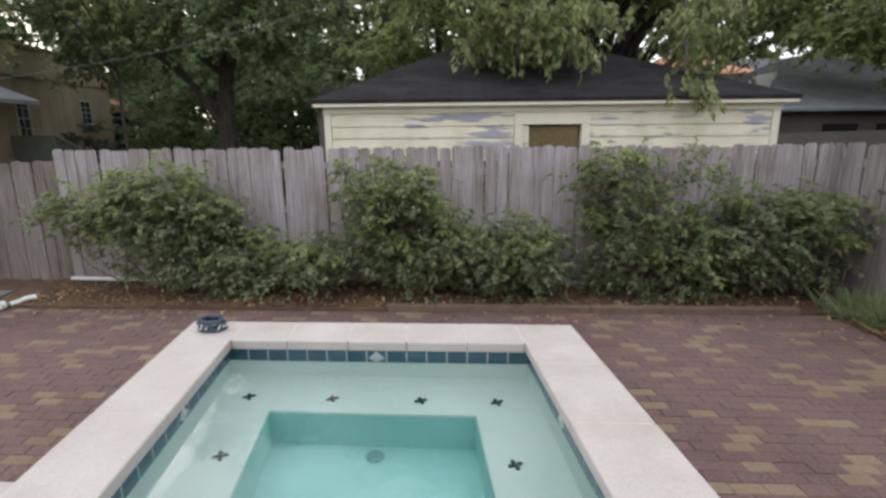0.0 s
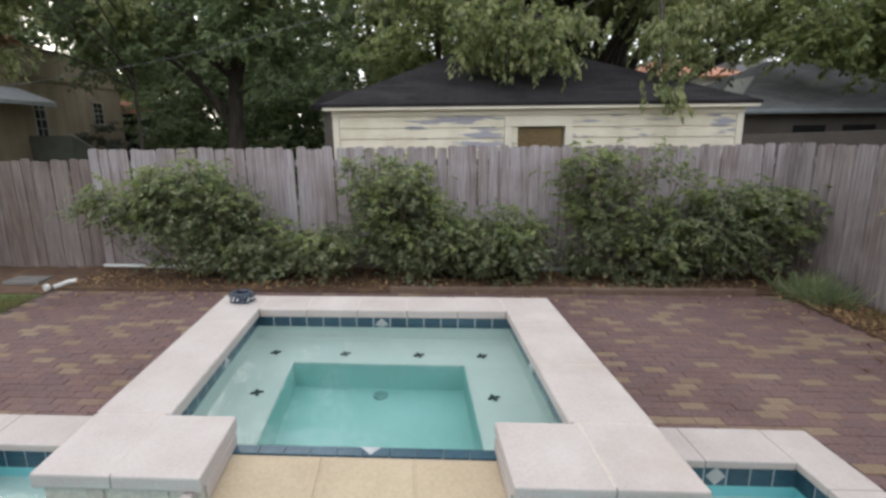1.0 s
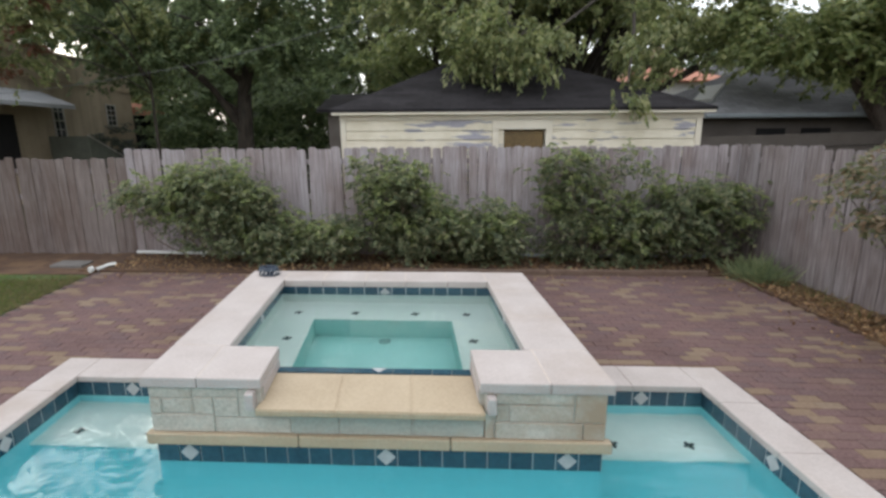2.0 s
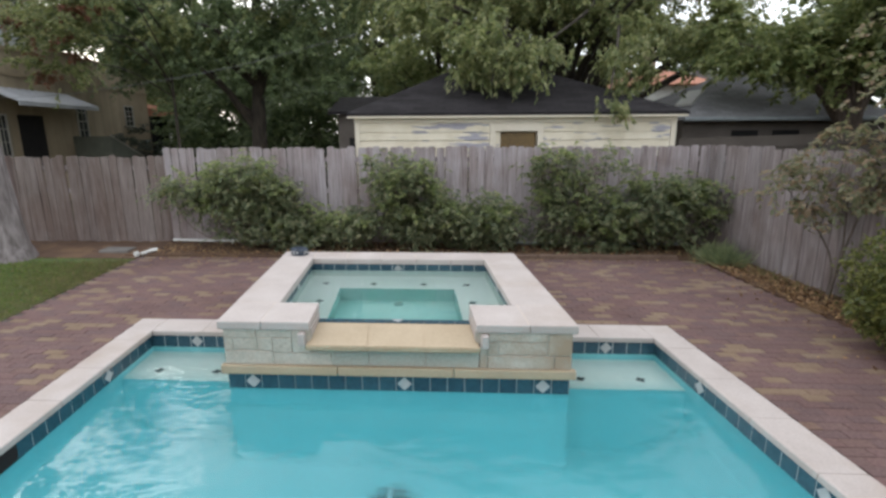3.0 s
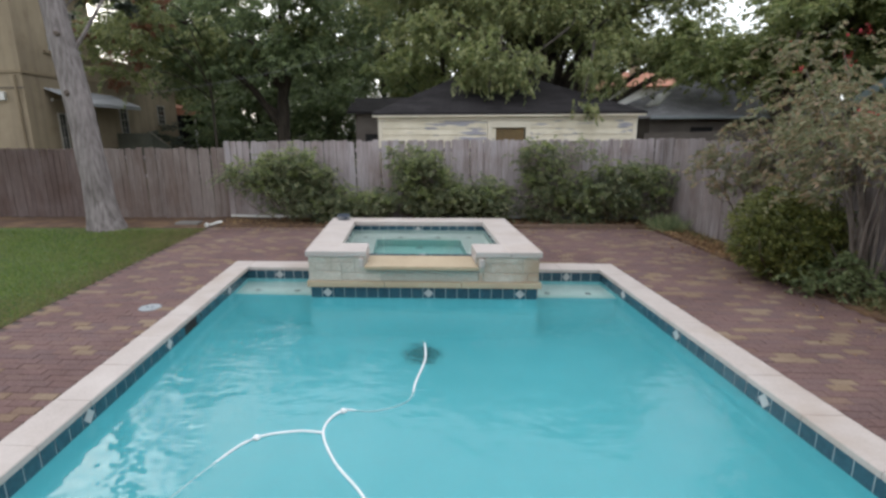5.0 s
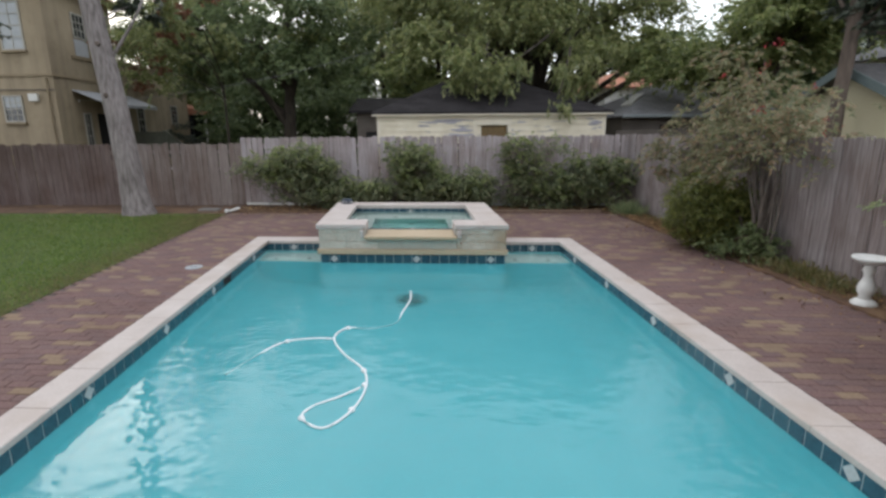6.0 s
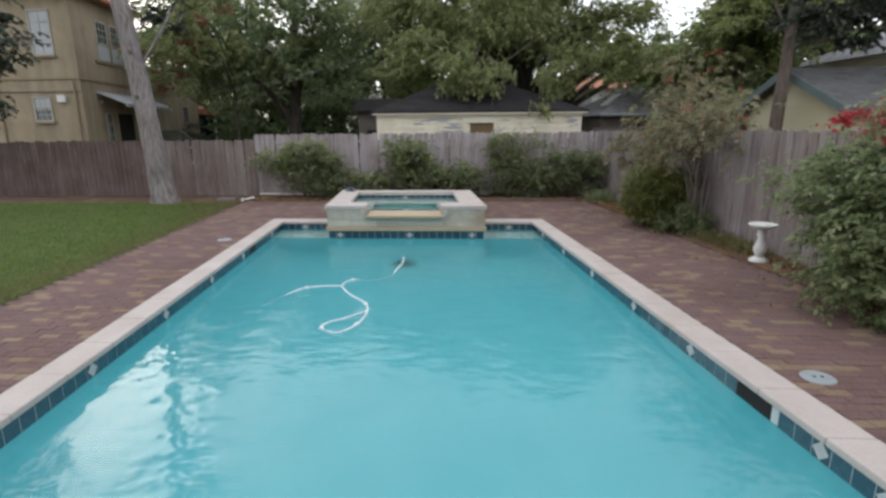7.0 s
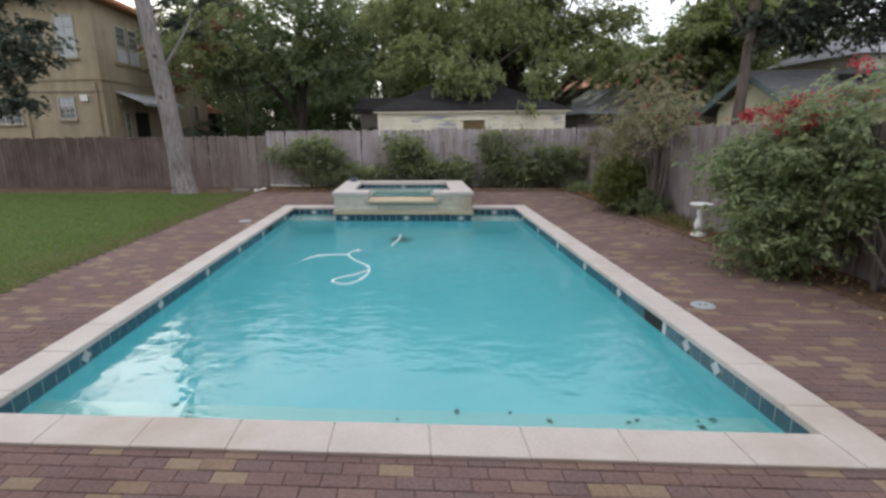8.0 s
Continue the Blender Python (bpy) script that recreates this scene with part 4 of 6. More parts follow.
def fence(name, start, stop, fixed, along_y, h, label, seed, wood, z0=0.02):
    """A close-boarded fence with rails and posts behind."""
    rnd = random.Random(seed)
    at = (fixed, start, 0) if along_y else (start, fixed, 0)
    f = thing(name, at, label, "fence", "yard fences")
    pitch = 0.1515
    mids, p = [], start
    boards = board_meshes(pitch, h, 7, along_y, seed, wood)
    while p < stop:
        d = rnd.uniform(-0.006, 0.010)
        q = (fixed + d, p + pitch / 2, z0 + rnd.uniform(-0.015, 0.015)) if along_y else (p + pitch / 2, fixed + d, z0 + rnd.uniform(-0.015, 0.015))
        tilt = rnd.gauss(0, 0.008)
        place("board", rnd.choice(boards), q, f, (tilt, 0, 0) if along_y else (0, tilt, 0))
        p += pitch
    for z in (0.35, 1.0, h - 0.25):
        r = (fixed + 0.022, fixed + 0.06, start, stop) if along_y else (start, stop, fixed + 0.022, fixed + 0.06)
        part("rail", box(*r, z, z + 0.09), FENCE, f)
    n = int((stop - start) / 2.4) + 1
    for i in range(n + 1):
        c = start + (stop - start) * i / n
        r = (fixed + 0.061, fixed + 0.15, c - 0.045, c + 0.045) if along_y else (c - 0.045, c + 0.045, fixed + 0.061, fixed + 0.15)
        part("post", box(*r, -0.05, h - 0.05), FENCE, f)
    return f


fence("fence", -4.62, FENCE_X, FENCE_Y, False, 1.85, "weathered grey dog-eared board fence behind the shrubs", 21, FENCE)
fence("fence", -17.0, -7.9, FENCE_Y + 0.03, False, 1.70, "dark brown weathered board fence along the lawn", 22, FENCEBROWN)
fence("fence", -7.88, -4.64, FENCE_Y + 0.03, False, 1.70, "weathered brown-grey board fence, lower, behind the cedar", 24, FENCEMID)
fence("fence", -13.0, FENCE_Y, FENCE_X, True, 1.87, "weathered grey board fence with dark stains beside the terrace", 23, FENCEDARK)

# ---- garage behind the fence ----
GX0, GX1, GY0, GY1, GH = -0.88, 5.25, 5.9, 11.6, 2.33
garage = thing("garage", (2.3, GY0, 0), "old cream clapboard garage with peeling paint and hipped dark roof", "garage")
DX0, DX1, DZ = 1.86, 2.66, 2.16
bm = bmesh.new()
solid(bm, GX0, DX0, GY0, GY0 + 0.12, 0, GH + 0.1)
solid(bm, DX1, GX1, GY0, GY0 + 0.12, 0, GH + 0.1)
solid(bm, DX0, DX1, GY0, GY0 + 0.12, DZ, GH + 0.1)
solid(bm, GX0, GX0 + 0.12, GY0 + 0.12, GY1, 0, GH + 0.1)
solid(bm, GX1 - 0.12, GX1, GY0 + 0.12, GY1, 0, GH + 0.1)
solid(bm, GX0 + 0.12, GX1 - 0.12, GY1 - 0.12, GY1, 0, GH + 0.1)
part("wall", bm, CREAM, garage)
z = 0.1
while z < GH - 0.06:
    top = min(z + 0.163, GH)
    for a, b in ((GX0 + 0.09, DX0 - 0.115), (DX1 + 0.115, GX1 - 0.09)):
        cutx = a + (b - a) * (0.35 + 0.5 * ((z * 7.3) % 1))
        for c, d in ((a, cutx - 0.002), (cutx + 0.002, b)):
            part("clapboard", hexa([(c, GY0 - 0.030, z), (d, GY0 - 0.030, z), (d, GY0 + 0.002, z), (c, GY0 + 0.002, z), (c, GY0 - 0.010, top), (d, GY0 - 0.010, top), (d, GY0 + 0.002, top), (c, GY0 + 0.002, top)]), SIDING, garage)
    z += 0.158
for a, b in ((GX0 - 0.01, GX0 + 0.085), (GX1 - 0.085, GX1 + 0.01)):
    part("corner_board", box(a, b, GY0 - 0.035, GY0 + 0.02, 0.05, GH - 0.005), CREAM, garage)
part("frieze_board", box(GX0 - 0.02, GX1 + 0.02, GY0 - 0.04, GY0, GH, GH + 0.085), CREAM, garage)
part("fascia", box(GX0 - 0.14, GX1 + 0.14, GY0 - 0.17, GY0 - 0.14, GH + 0.085, GH + 0.15), CREAM, garage)
part("soffit", box(GX0 - 0.13, GX1 + 0.13, GY0 - 0.139, GY0 + 0.05, GH + 0.086, GH + 0.105), CREAM, garage)
door = part("door", box(DX0 + 0.03, DX1 - 0.03, GY0 + 0.03, GY0 + 0.07, 0.02, DZ - 0.02), PLY, garage, "yellow-brown plywood door panel")
for a, b in ((DX0 - 0.11, DX0), (DX1, DX1 + 0.11)):
    part("casing", box(a, b, GY0 - 0.036, GY0 + 0.02, 0.02, DZ), CREAM, garage)
part("casing", box(DX0 - 0.11, DX1 + 0.11, GY0 - 0.038, GY0 + 0.02, DZ + 0.002, GH - 0.012), CREAM, garage)
part("door_edge", box(DX0 + 0.001, DX0 + 0.09, GY0 - 0.004, GY0 + 0.028, 0.02, DZ - 0.002), SIDING, garage)
part("latch", box(DX1 - 0.32, DX1 - 0.06, GY0 + 0.018, GY0 + 0.03, 1.80, 1.83), CREAM, door)


def hip_roof(x0, x1, y0, y1, z, rise, ridge):
    """A hipped roof as a solid; ridge: its half length along x."""
    cx, cy, t = (x0 + x1) / 2, (y0 + y1) / 2, 0.05
    return hexa([(x0, y0, z), (x1, y0, z), (x1, y1, z), (x0, y1, z), (x0, y0, z + t), (x1, y0, z + t), (x1, y1, z + t), (x0, y1, z + t)]), hexa([(x0, y0, z + t), (x1, y0, z + t), (x1, y1, z + t), (x0, y1, z + t), (cx - ridge, cy - 0.02, z + rise), (cx + ridge, cy - 0.02, z + rise), (cx + ridge, cy + 0.02, z + rise), (cx - ridge, cy + 0.02, z + rise)])


def put_roof(parent, material, *a):
    eave, top = hip_roof(*a)
    part("eave", eave, material, parent)
    part("roof", top, material, parent)


put_roof(garage, SHINGLE, GX0 - 0.16, GX1 + 0.16, GY0 - 0.18, GY1 + 0.16, GH + 0.125, 1.28, 0.6)

# ---- further buildings ----
shed = thing("shed", (-1.2, 13, 0), "dark shed with a low roof half hidden behind the garage", "shed")
part("wall", box(-2.1, 0.8, 12.6, 15.5, 0, 2.75), BROWNWALL, shed)
part("roof", hexa([(-2.4, 12.3, 2.72), (1.1, 12.3, 2.72), (1.1, 15.8, 3.1), (-2.4, 15.8, 3.1), (-2.4, 12.3, 2.82), (1.1, 12.3, 2.82), (1.1, 15.8, 3.5), (-2.4, 15.8, 3.5)]), SHINGLE, shed)
part("door", box(-1.75, -0.95, 12.57, 12.62, 0, 2.0), DARK, shed)

out = thing("outbuilding", (7.9, 9, 0), "brown outbuilding with a grey hipped shingle roof", "outbuilding")
part("wall", box(6.8, 11.6, 8.6, 13.5, 0, 2.42), BROWNWALL, out)
put_roof(out, SHINGLEPALE, 6.65, 11.9, 8.3, 13.8, 2.40, 1.25, 0.35)
sheet = [(7.25, 9.15, 2.775), (8.05, 10.1, 3.19), (8.05, 10.9, 3.19), (7.25, 9.95, 2.775)]
part("skylight", hexa(sheet + [(x, y, z + 0.05) for x, y, z in sheet]), WHITEPAINT, out, "white skylight sheet on the roof slope")
for a, b in ((7.95, 8.55), (8.9, 9.5)):
    part("vent", box(a, b, 8.57, 8.61, 2.02, 2.16), DARK, out)
part("gutter", tube(bmesh.new(), [(6.65, 8.27, 2.42), (11.9, 8.27, 2.42)], [0.05, 0.05], 8), LID, out)
back_fence = thing("plank_fence", (8, 7.6, 0), "old dark plank fence leaning behind the garage", "fence")
for i in range(4):
    part("plank", hexa([(6.2, 7.55, 0.9 + i * 0.28), (10.5, 7.55, 1.02 + i * 0.28), (10.5, 7.6, 1.02 + i * 0.28), (6.2, 7.6, 0.9 + i * 0.28), (6.2, 7.55, 1.15 + i * 0.28), (10.5, 7.55, 1.27 + i * 0.28), (10.5, 7.6, 1.27 + i * 0.28), (6.2, 7.6, 1.15 + i * 0.28)]), BROWNWALL, back_fence)
for x in (6.25, 8.3, 10.4):
    part("post", box(x, x + 0.1, 7.61, 7.7, 0, 2.0), BROWNWALL, back_fence)

far_house = thing("far_house", (12.2, 21, 0), "distant white house with an orange clay tile roof", "house")
part("wall", box(10.4, 17.0, 20, 25, 0, 4.2), WHITEPAINT, far_house)
put_roof(far_house, ROOFTILE, 9.9, 14.2, 19.6, 25.4, 4.15, 1.0, 0.5)
part("roof_wing", hexa([(13.9, 19.7, 4.2), (17.3, 19.7, 4.2), (17.3, 25, 4.2), (13.9, 25, 4.2), (14.2, 22, 5.0), (17.0, 22, 5.0), (17.0, 22.1, 5.0), (14.2, 22.1, 5.0)]), SHINGLEGREY, far_house)
part("chimney", box(11.6, 12.0, 21.5, 21.9, 4.6, 5.8), TRIMSTONE, far_house)

gable = thing("neighbour_house", (9.95, 3.95, 0), "pale yellow stucco house with gabled grey shingle roof", "house")
GU, GA, GB, GE, GP = 9.95, 2.25, 5.65, 2.45, 3.28
gm = (GA + GB) / 2
part("wall", hexa([(GU, GA, 0), (20, GA, 0), (20, GB, 0), (GU, GB, 0), (GU, GA, GE), (20, GA, GE), (20, GB, GE), (GU, GB, GE)]), YELLOW, gable)
bm = bmesh.new()
tri = [bm.verts.new(p) for p in ((GU, GA, GE), (GU, GB, GE), (GU, gm, GP), (20, GA, GE), (20, GB, GE), (20, gm, GP))]
for f in ((0, 1, 2), (3, 5, 4), (0, 2, 5, 3), (1, 4, 5, 2), (0, 3, 4, 1)):
    bm.faces.new([tri[i] for i in f])
part("gable_wall", bm, YELLOW, gable)
for y0, y1, nm in ((GA - 0.45, gm, "near"), (GB + 0.45, gm, "far")):
    z0 = GE - 0.45 * (GP - GE) / (gm - GA) + 0.02
    part("roof_slope", hexa([(GU - 0.35, y0, z0), (20.3, y0, z0), (20.3, y1, GP + 0.02), (GU - 0.35, y1, GP + 0.02), (GU - 0.35, y0, z0 + 0.09), (20.3, y0, z0 + 0.09), (20.3, y1, GP + 0.11), (GU - 0.35, y1, GP + 0.11)]), SHINGLEGREY, gable)
    part("barge_board", hexa([(GU - 0.40, y0, z0 - 0.10), (GU - 0.352, y0, z0 - 0.10), (GU - 0.352, y1, GP - 0.10), (GU - 0.40, y1, GP - 0.10), (GU - 0.40, y0, z0 + 0.085), (GU - 0.352, y0, z0 + 0.085), (GU - 0.352, y1, GP + 0.105), (GU - 0.40, y1, GP + 0.105)]), TEALTRIM, gable)
part("roof_vent", box(11.6, 12.4, 3.2, 3.45, 2.95, 3.2), DARK, gable)
part("vent_pipe", tube(bmesh.new(), [(12.9, 3.3, 2.9), (12.9, 3.3, 3.62)], [0.045, 0.04], 8), PIPE, gable)
part("upper_wall", box(14.4, 20, 6.2, 10, 0, 4.1), CREAM, gable)
part("upper_roof", hexa([(14.1, 5.8, 4.05), (20.4, 5.8, 4.05), (20.4, 10.4, 4.05), (14.1, 10.4, 4.05), (15.5, 8.0, 4.95), (19.5, 8.0, 4.95), (19.5, 8.1, 4.95), (15.5, 8.1, 4.95)]), SHINGLEPALE, gable)

# ---- two storey stucco house ----
house = thing("stucco_house", (-15, 12, 0), "two storey ochre stucco house with flat roofed rear wing", "house")
HX, HY, HM, HB = -12.75, 9.95, 14.2, 21.1
part("wall", box(-24, HX, HY, HM, 0, 7.2), STUCCO, house)
part("wing_wall", box(-24, HX, HM + 0.004, HB, 0, 5.0), STUCCO, house)
part("parapet_cap", box(-24, HX + 0.06, HM + 0.01, HB + 0.06, 5.004, 5.12), TRIMSTONE, house)
part("string_course", box(-24.05, HX + 0.05, HY - 0.05, HB + 0.02, 4.02, 4.10), TRIMSTONE, house)
part("string_course", box(HX - 0.1, HX + 0.07, 11.2, 14.0, 4.80, 4.90), TRIMSTONE, house)
roof = part("roof", hexa([(-24.5, HY - 0.55, 7.18), (HX + 0.5, HY - 0.55, 7.18), (HX + 0.5, HM + 0.5, 7.18), (-24.5, HM + 0.5, 7.18), (-22, 11.9, 8.5), (-14.6, 11.9, 8.5), (-14.6, 12.3, 8.5), (-22, 12.3, 8.5)]), ROOFTILE, house)
eave_tile = mesh_of("eave_tile", tube(bmesh.new(), [(0, 0, 0), (-0.5, 0, 0.3)], [0.09, 0.08], 8), ROOFTILE)
for i in range(20):
    place("eave_tile", eave_tile, (HX + 0.52, HY - 0.5 + i * 0.26, 7.2), roof)


def window(parent, a, b, z0, z1, fixed, along_y, bars=(2, 2), pane=PANE, sill=True):
    """A sash window that stands a little out of its wall, with glazing bars."""
    def b6(p, q, r, s, d0, d1):
        return (fixed - d0, fixed + d1, p, q, r, s) if along_y else (p, q, fixed - d1, fixed + d0, r, s)
    w = part("window", box(*b6(a, b, z0, z1, 0.02, 0.012)), pane, parent, "window with dark panes and white bars")
    bm = bmesh.new()
    fw = 0.055
    for p, q, r, s in ((a - fw, a, z0 - fw, z1 + fw), (b, b + fw, z0 - fw, z1 + fw), (a, b, z1, z1 + fw), (a, b, z0 - fw, z0)):
        solid(bm, *b6(p, q, r, s, 0.02, 0.05))
    part("frame", bm, FRAMEPAINT, w)
    for i in range(1, bars[0]):
        c = a + (b - a) * i / bars[0]
        part("bar", box(*b6(c - 0.013, c + 0.013, z0, z1, 0.0, 0.03)), FRAMEPAINT, w)
    for i in range(1, bars[1]):
        c = z0 + (z1 - z0) * i / bars[1]
        part("bar", box(*b6(a, b, c - (0.022 if i * 2 == bars[1] else 0.012), c + 0.014, 0.0, 0.034)), FRAMEPAINT, w)
    if sill:
        part("sill", box(*b6(a - 0.1, b + 0.1, z0 - fw - 0.07, z0 - fw, 0.02, 0.12)), TRIMSTONE, w)
    return w


window(house, -14.35, -13.60, 4.95, 6.50, HY, False, (2, 4), SHADE)
window(house, -14.72, -14.08, 2.48, 3.32, HY, False, (3, 4))
part("blind", box(-14.7, -14.1, HY - 0.02, HY - 0.013, 2.95, 3.31), SHADE, house, "half-drawn pale blind")
window(house, -17.6, -16.5, 2.3, 3.3, HY, False, (3, 4))
window(house, 11.55, 12.22, 5.62, 6.42, HX, True, (3, 3), sill=False)
window(house, 12.58, 13.25, 5.62, 6.42, HX, True, (3, 3), sill=False)
for a, b in ((11.5, 12.3), (12.52, 13.3)):
    part("panel", box(HX, HX + 0.03, a, b, 4.93, 5.52), AWNING, house, "white panel under the upper window")
window(house, 15.45, 15.98, 2.0, 3.32, HX, True, (2, 4))
window(house, 18.92, 19.54, 2.55, 3.38, HX, True, (2, 4))
window(house, 11.42, 11.75, 1.5, 2.75, HX, True, (2, 3))
# Solid near-black panel: the doorway's inner shade is put into its colour.
part("doorway", box(HX - 0.05, HX + 0.015, 12.3, 13.5, 0.6, 2.8), DARK, house)
part("meter_box", box(-13.72, -13.38, HY - 0.12, HY, 3.16, 3.42, cut=0.015), WHITEPAINT, house)
for x in (-12.98, -16.15):
    part("downpipe", tube(bmesh.new(), [(x, HY - 0.06, 0), (x, HY - 0.06, 3.95)], [0.035, 0.035], 8), TRIMSTONE, house)
part("wall_conduit", tube(bmesh.new(), [(-24, HY - 0.03, 3.62), (HX + 0.03, HY - 0.03, 3.55)], [0.018, 0.018], 6), BROWNWALL, house)
awning = part("awning", hexa([(HX, 10.9, 3.60), (HX + 1.25, 10.9, 3.12), (HX + 1.25, 14.9, 3.12), (HX, 14.9, 3.60), (HX, 10.9, 3.63), (HX + 1.25, 10.9, 3.15), (HX + 1.25, 14.9, 3.15), (HX, 14.9, 3.63)]), AWNING, house, "white corrugated metal awning")
for i in range(14):
    y = 10.95 + i * 0.3
    part("rib", hexa([(HX, y, 3.632), (HX + 1.25, y, 3.152), (HX + 1.25, y + 0.05, 3.152), (HX, y + 0.05, 3.632), (HX, y, 3.65), (HX + 1.25, y, 3.17), (HX + 1.25, y + 0.05, 3.17), (HX, y + 0.05, 3.65)]), AWNING, awning)
part("valance", box(HX + 1.22, HX + 1.26, 10.9, 14.9, 3.02, 3.12), AWNING, awning)
part("stoop", box(HX, HX + 1.6, 12.0, 16.0, 0, 0.9), TRIMSTONE, house)
part("stair_rail", tube(bmesh.new(), [(HX + 1.5, 15.0, 2.12), (HX + 1.5, 17.3, 1.22)], [0.03, 0.03], 6), FRAMEPAINT, house)
part("cellar_hood", hexa([(HX + 0.01, 15.0, 0), (HX + 1.5, 15.0, 0), (HX + 1.5, 17.3, 0), (HX + 0.01, 17.3, 0), (HX + 0.01, 15.0, 2.08), (HX + 1.5, 15.0, 2.08), (HX + 1.5, 17.3, 1.18), (HX + 0.01, 17.3, 1.18)]), CANVAS, house, "dull green sloping cellar hood")
porch = thing("porch", (-12, 22.5, 0), "small porch with red tile roof and white posts", "porch")
part("roof", hexa([(-14, 21.2, 3.05), (-11.75, 21.2, 3.05), (-11.75, 24.5, 3.05), (-14, 24.5, 3.05), (-14, 21.2, 3.75), (-11.7, 21.2, 3.15), (-11.7, 24.5, 3.15), (-14, 24.5, 3.75)]), ROOFTILE, porch)
for y in (21.4, 24.2):
    part("post", box(-11.95, -11.83, y, y + 0.12, 0, 3.05), WHITEPAINT, porch)
# Solid near-black block that fills the porch below its roof.
part("dark_block", box(-13.9, -12.6, 21.25, 24.3, 0, 3.04), DARK, porch)

wire = thing("overhead_cable", (-7, 10.5, 3.6), "grey overhead service cable strung from the house", "cable")
part("cable", tube(bmesh.new(), curve_points([(-12.72, 11.2, 3.25), (-9.4, 10.0, 3.24), (-5.2, 10.0, 3.80), (-2.2, 10.0, 4.45), (1.3, 10.0, 5.38), (6.0, 10.0, 7.2)], 6), [0.006] * 31, 6), CABLE, wire, smooth=True)
part("insulator", lathe(bmesh.new(), (-12.72, 11.2, 3.2), [(0.03, 0), (0.045, 0.03), (0.03, 0.09)], 10), WHITEPAINT, wire)

# ---- shrubs and trees ----


def branches(bm, base, tips, r0, rng, bend=0.25, sides=6):
    """Stems from one foot to several tips, each a bent tapering bar."""
    for t in tips:
        b, t = Vector(base), Vector(t)
        m = b.lerp(t, 0.5) + Vector(rng.normal(size=3) * bend * (t - b).length * 0.25)
        pts = curve_points([b, m, t], 4)
        tube(bm, pts, [r0 * (1 - 0.75 * i / (len(pts) - 1)) for i in range(len(pts))], sides, 0.1)
    return bm


def shrub(name, at, blobs, n, size, material, label, seed, tip=None, reach=0.25, slim=0.42, stems=9, category="shrub", group="", clump=0.05, clumps=None):
    rng = np.random.default_rng(seed)
    s = thing(name, (at[0], at[1], 0), label, category, group)
    tips = [(b[0] + rng.normal() * b[3] * 0.4, b[1] + rng.normal() * b[4] * 0.4, b[2] + 0.5 * b[5] * rng.random()) for b in blobs for _ in range(max(2, stems // len(blobs)))]
    for tp in tips:
        part("stem", branches(bmesh.new(), (at[0], at[1], -0.03), [tp], 0.013, rng, 0.4, 5), STEM, s)
    if clumps:
        c, lead = cloud(rng, blobs, n, clump, clumps, 0.4), None
    else:
        c, lead = boughs(rng, blobs, n, reach, 12, 0.25, 0.3, 130, 0.6)
    c[:, 2] = np.abs(c[:, 2] - 0.03) + 0.03
    leaves("foliage", c, size, material, s, rng, slim, along=lead)
    if tip:
        top = [(b[0], b[1], b[2] + b[5] * 0.4, b[3] * 0.85, b[4] * 0.9, b[5] * 0.62) for b in blobs]
        c, lead = boughs(rng, top, n // 3, reach * 0.8, 12, 0.8, 0.2, 110, 0.6)
        leaves("young_foliage", c, size, tip, s, rng, slim, along=lead)
    return s


ROW = "nandina shrubs along the fence"
shrub("shrub", (-3.0, 5.0), [(-3.05, 4.95, 0.80, 0.95, 0.45, 0.75), (-2.95, 4.95, 1.30, 0.80, 0.4, 0.46), (-3.9, 4.95, 1.10, 0.65, 0.3, 0.30), (-2.3, 4.95, 0.5, 0.55, 0.4, 0.42), (-2.4, 4.95, 1.0, 0.45, 0.35, 0.4)], 25200, 0.064, NANDINA, "large dense dark green nandina shrub against the fence", 31, NANDINATIP, group=ROW)
shrub("shrub", (-1.6, 4.95), [(-1.3, 4.9, 0.40, 0.85, 0.35, 0.26), (-1.9, 4.95, 0.35, 0.5, 0.35, 0.32), (-1.9, 5.05, 0.78, 0.35, 0.2, 0.14), (-0.9, 4.9, 0.5, 0.45, 0.35, 0.28)], 11900, 0.064, NANDINA, "low spreading nandina shrub between two taller ones", 32, NANDINATIP, group=ROW)
shrub("shrub", (0.15, 4.95), [(0.10, 4.95, 0.75, 0.68, 0.45, 0.68), (-0.02, 4.95, 1.32, 0.62, 0.38, 0.42), (0.5, 4.9, 0.6, 0.55, 0.4, 0.5), (-0.35, 5.0, 1.55, 0.25, 0.2, 0.25)], 20300, 0.064, NANDINA, "upright nandina shrub with bright green new leaves", 33, NANDINATIP, group=ROW)
shrub("shrub", (1.4, 4.95), [(1.4, 4.92, 0.62, 0.78, 0.42, 0.48), (1.7, 4.9, 0.5, 0.5, 0.4, 0.45), (1.0, 4.9, 0.5, 0.5, 0.4, 0.4)], 13300, 0.064, NANDINA, "rounded waist-high nandina shrub on the mulched bed", 34, NANDINATIP, group=ROW)
shrub("shrub", (3.1, 4.95), [(3.0, 4.98, 0.75, 0.62, 0.42, 0.62), (2.95, 5.0, 1.40, 0.62, 0.32, 0.44), (3.55, 5.0, 1.60, 0.55, 0.25, 0.28), (3.6, 4.9, 0.5, 0.75, 0.4, 0.42), (2.7, 4.95, 1.68, 0.3, 0.2, 0.2)], 14000, 0.064, NANDINA, "tall loose nandina shrub with fence showing through", 35, NANDINATIP, group=ROW)
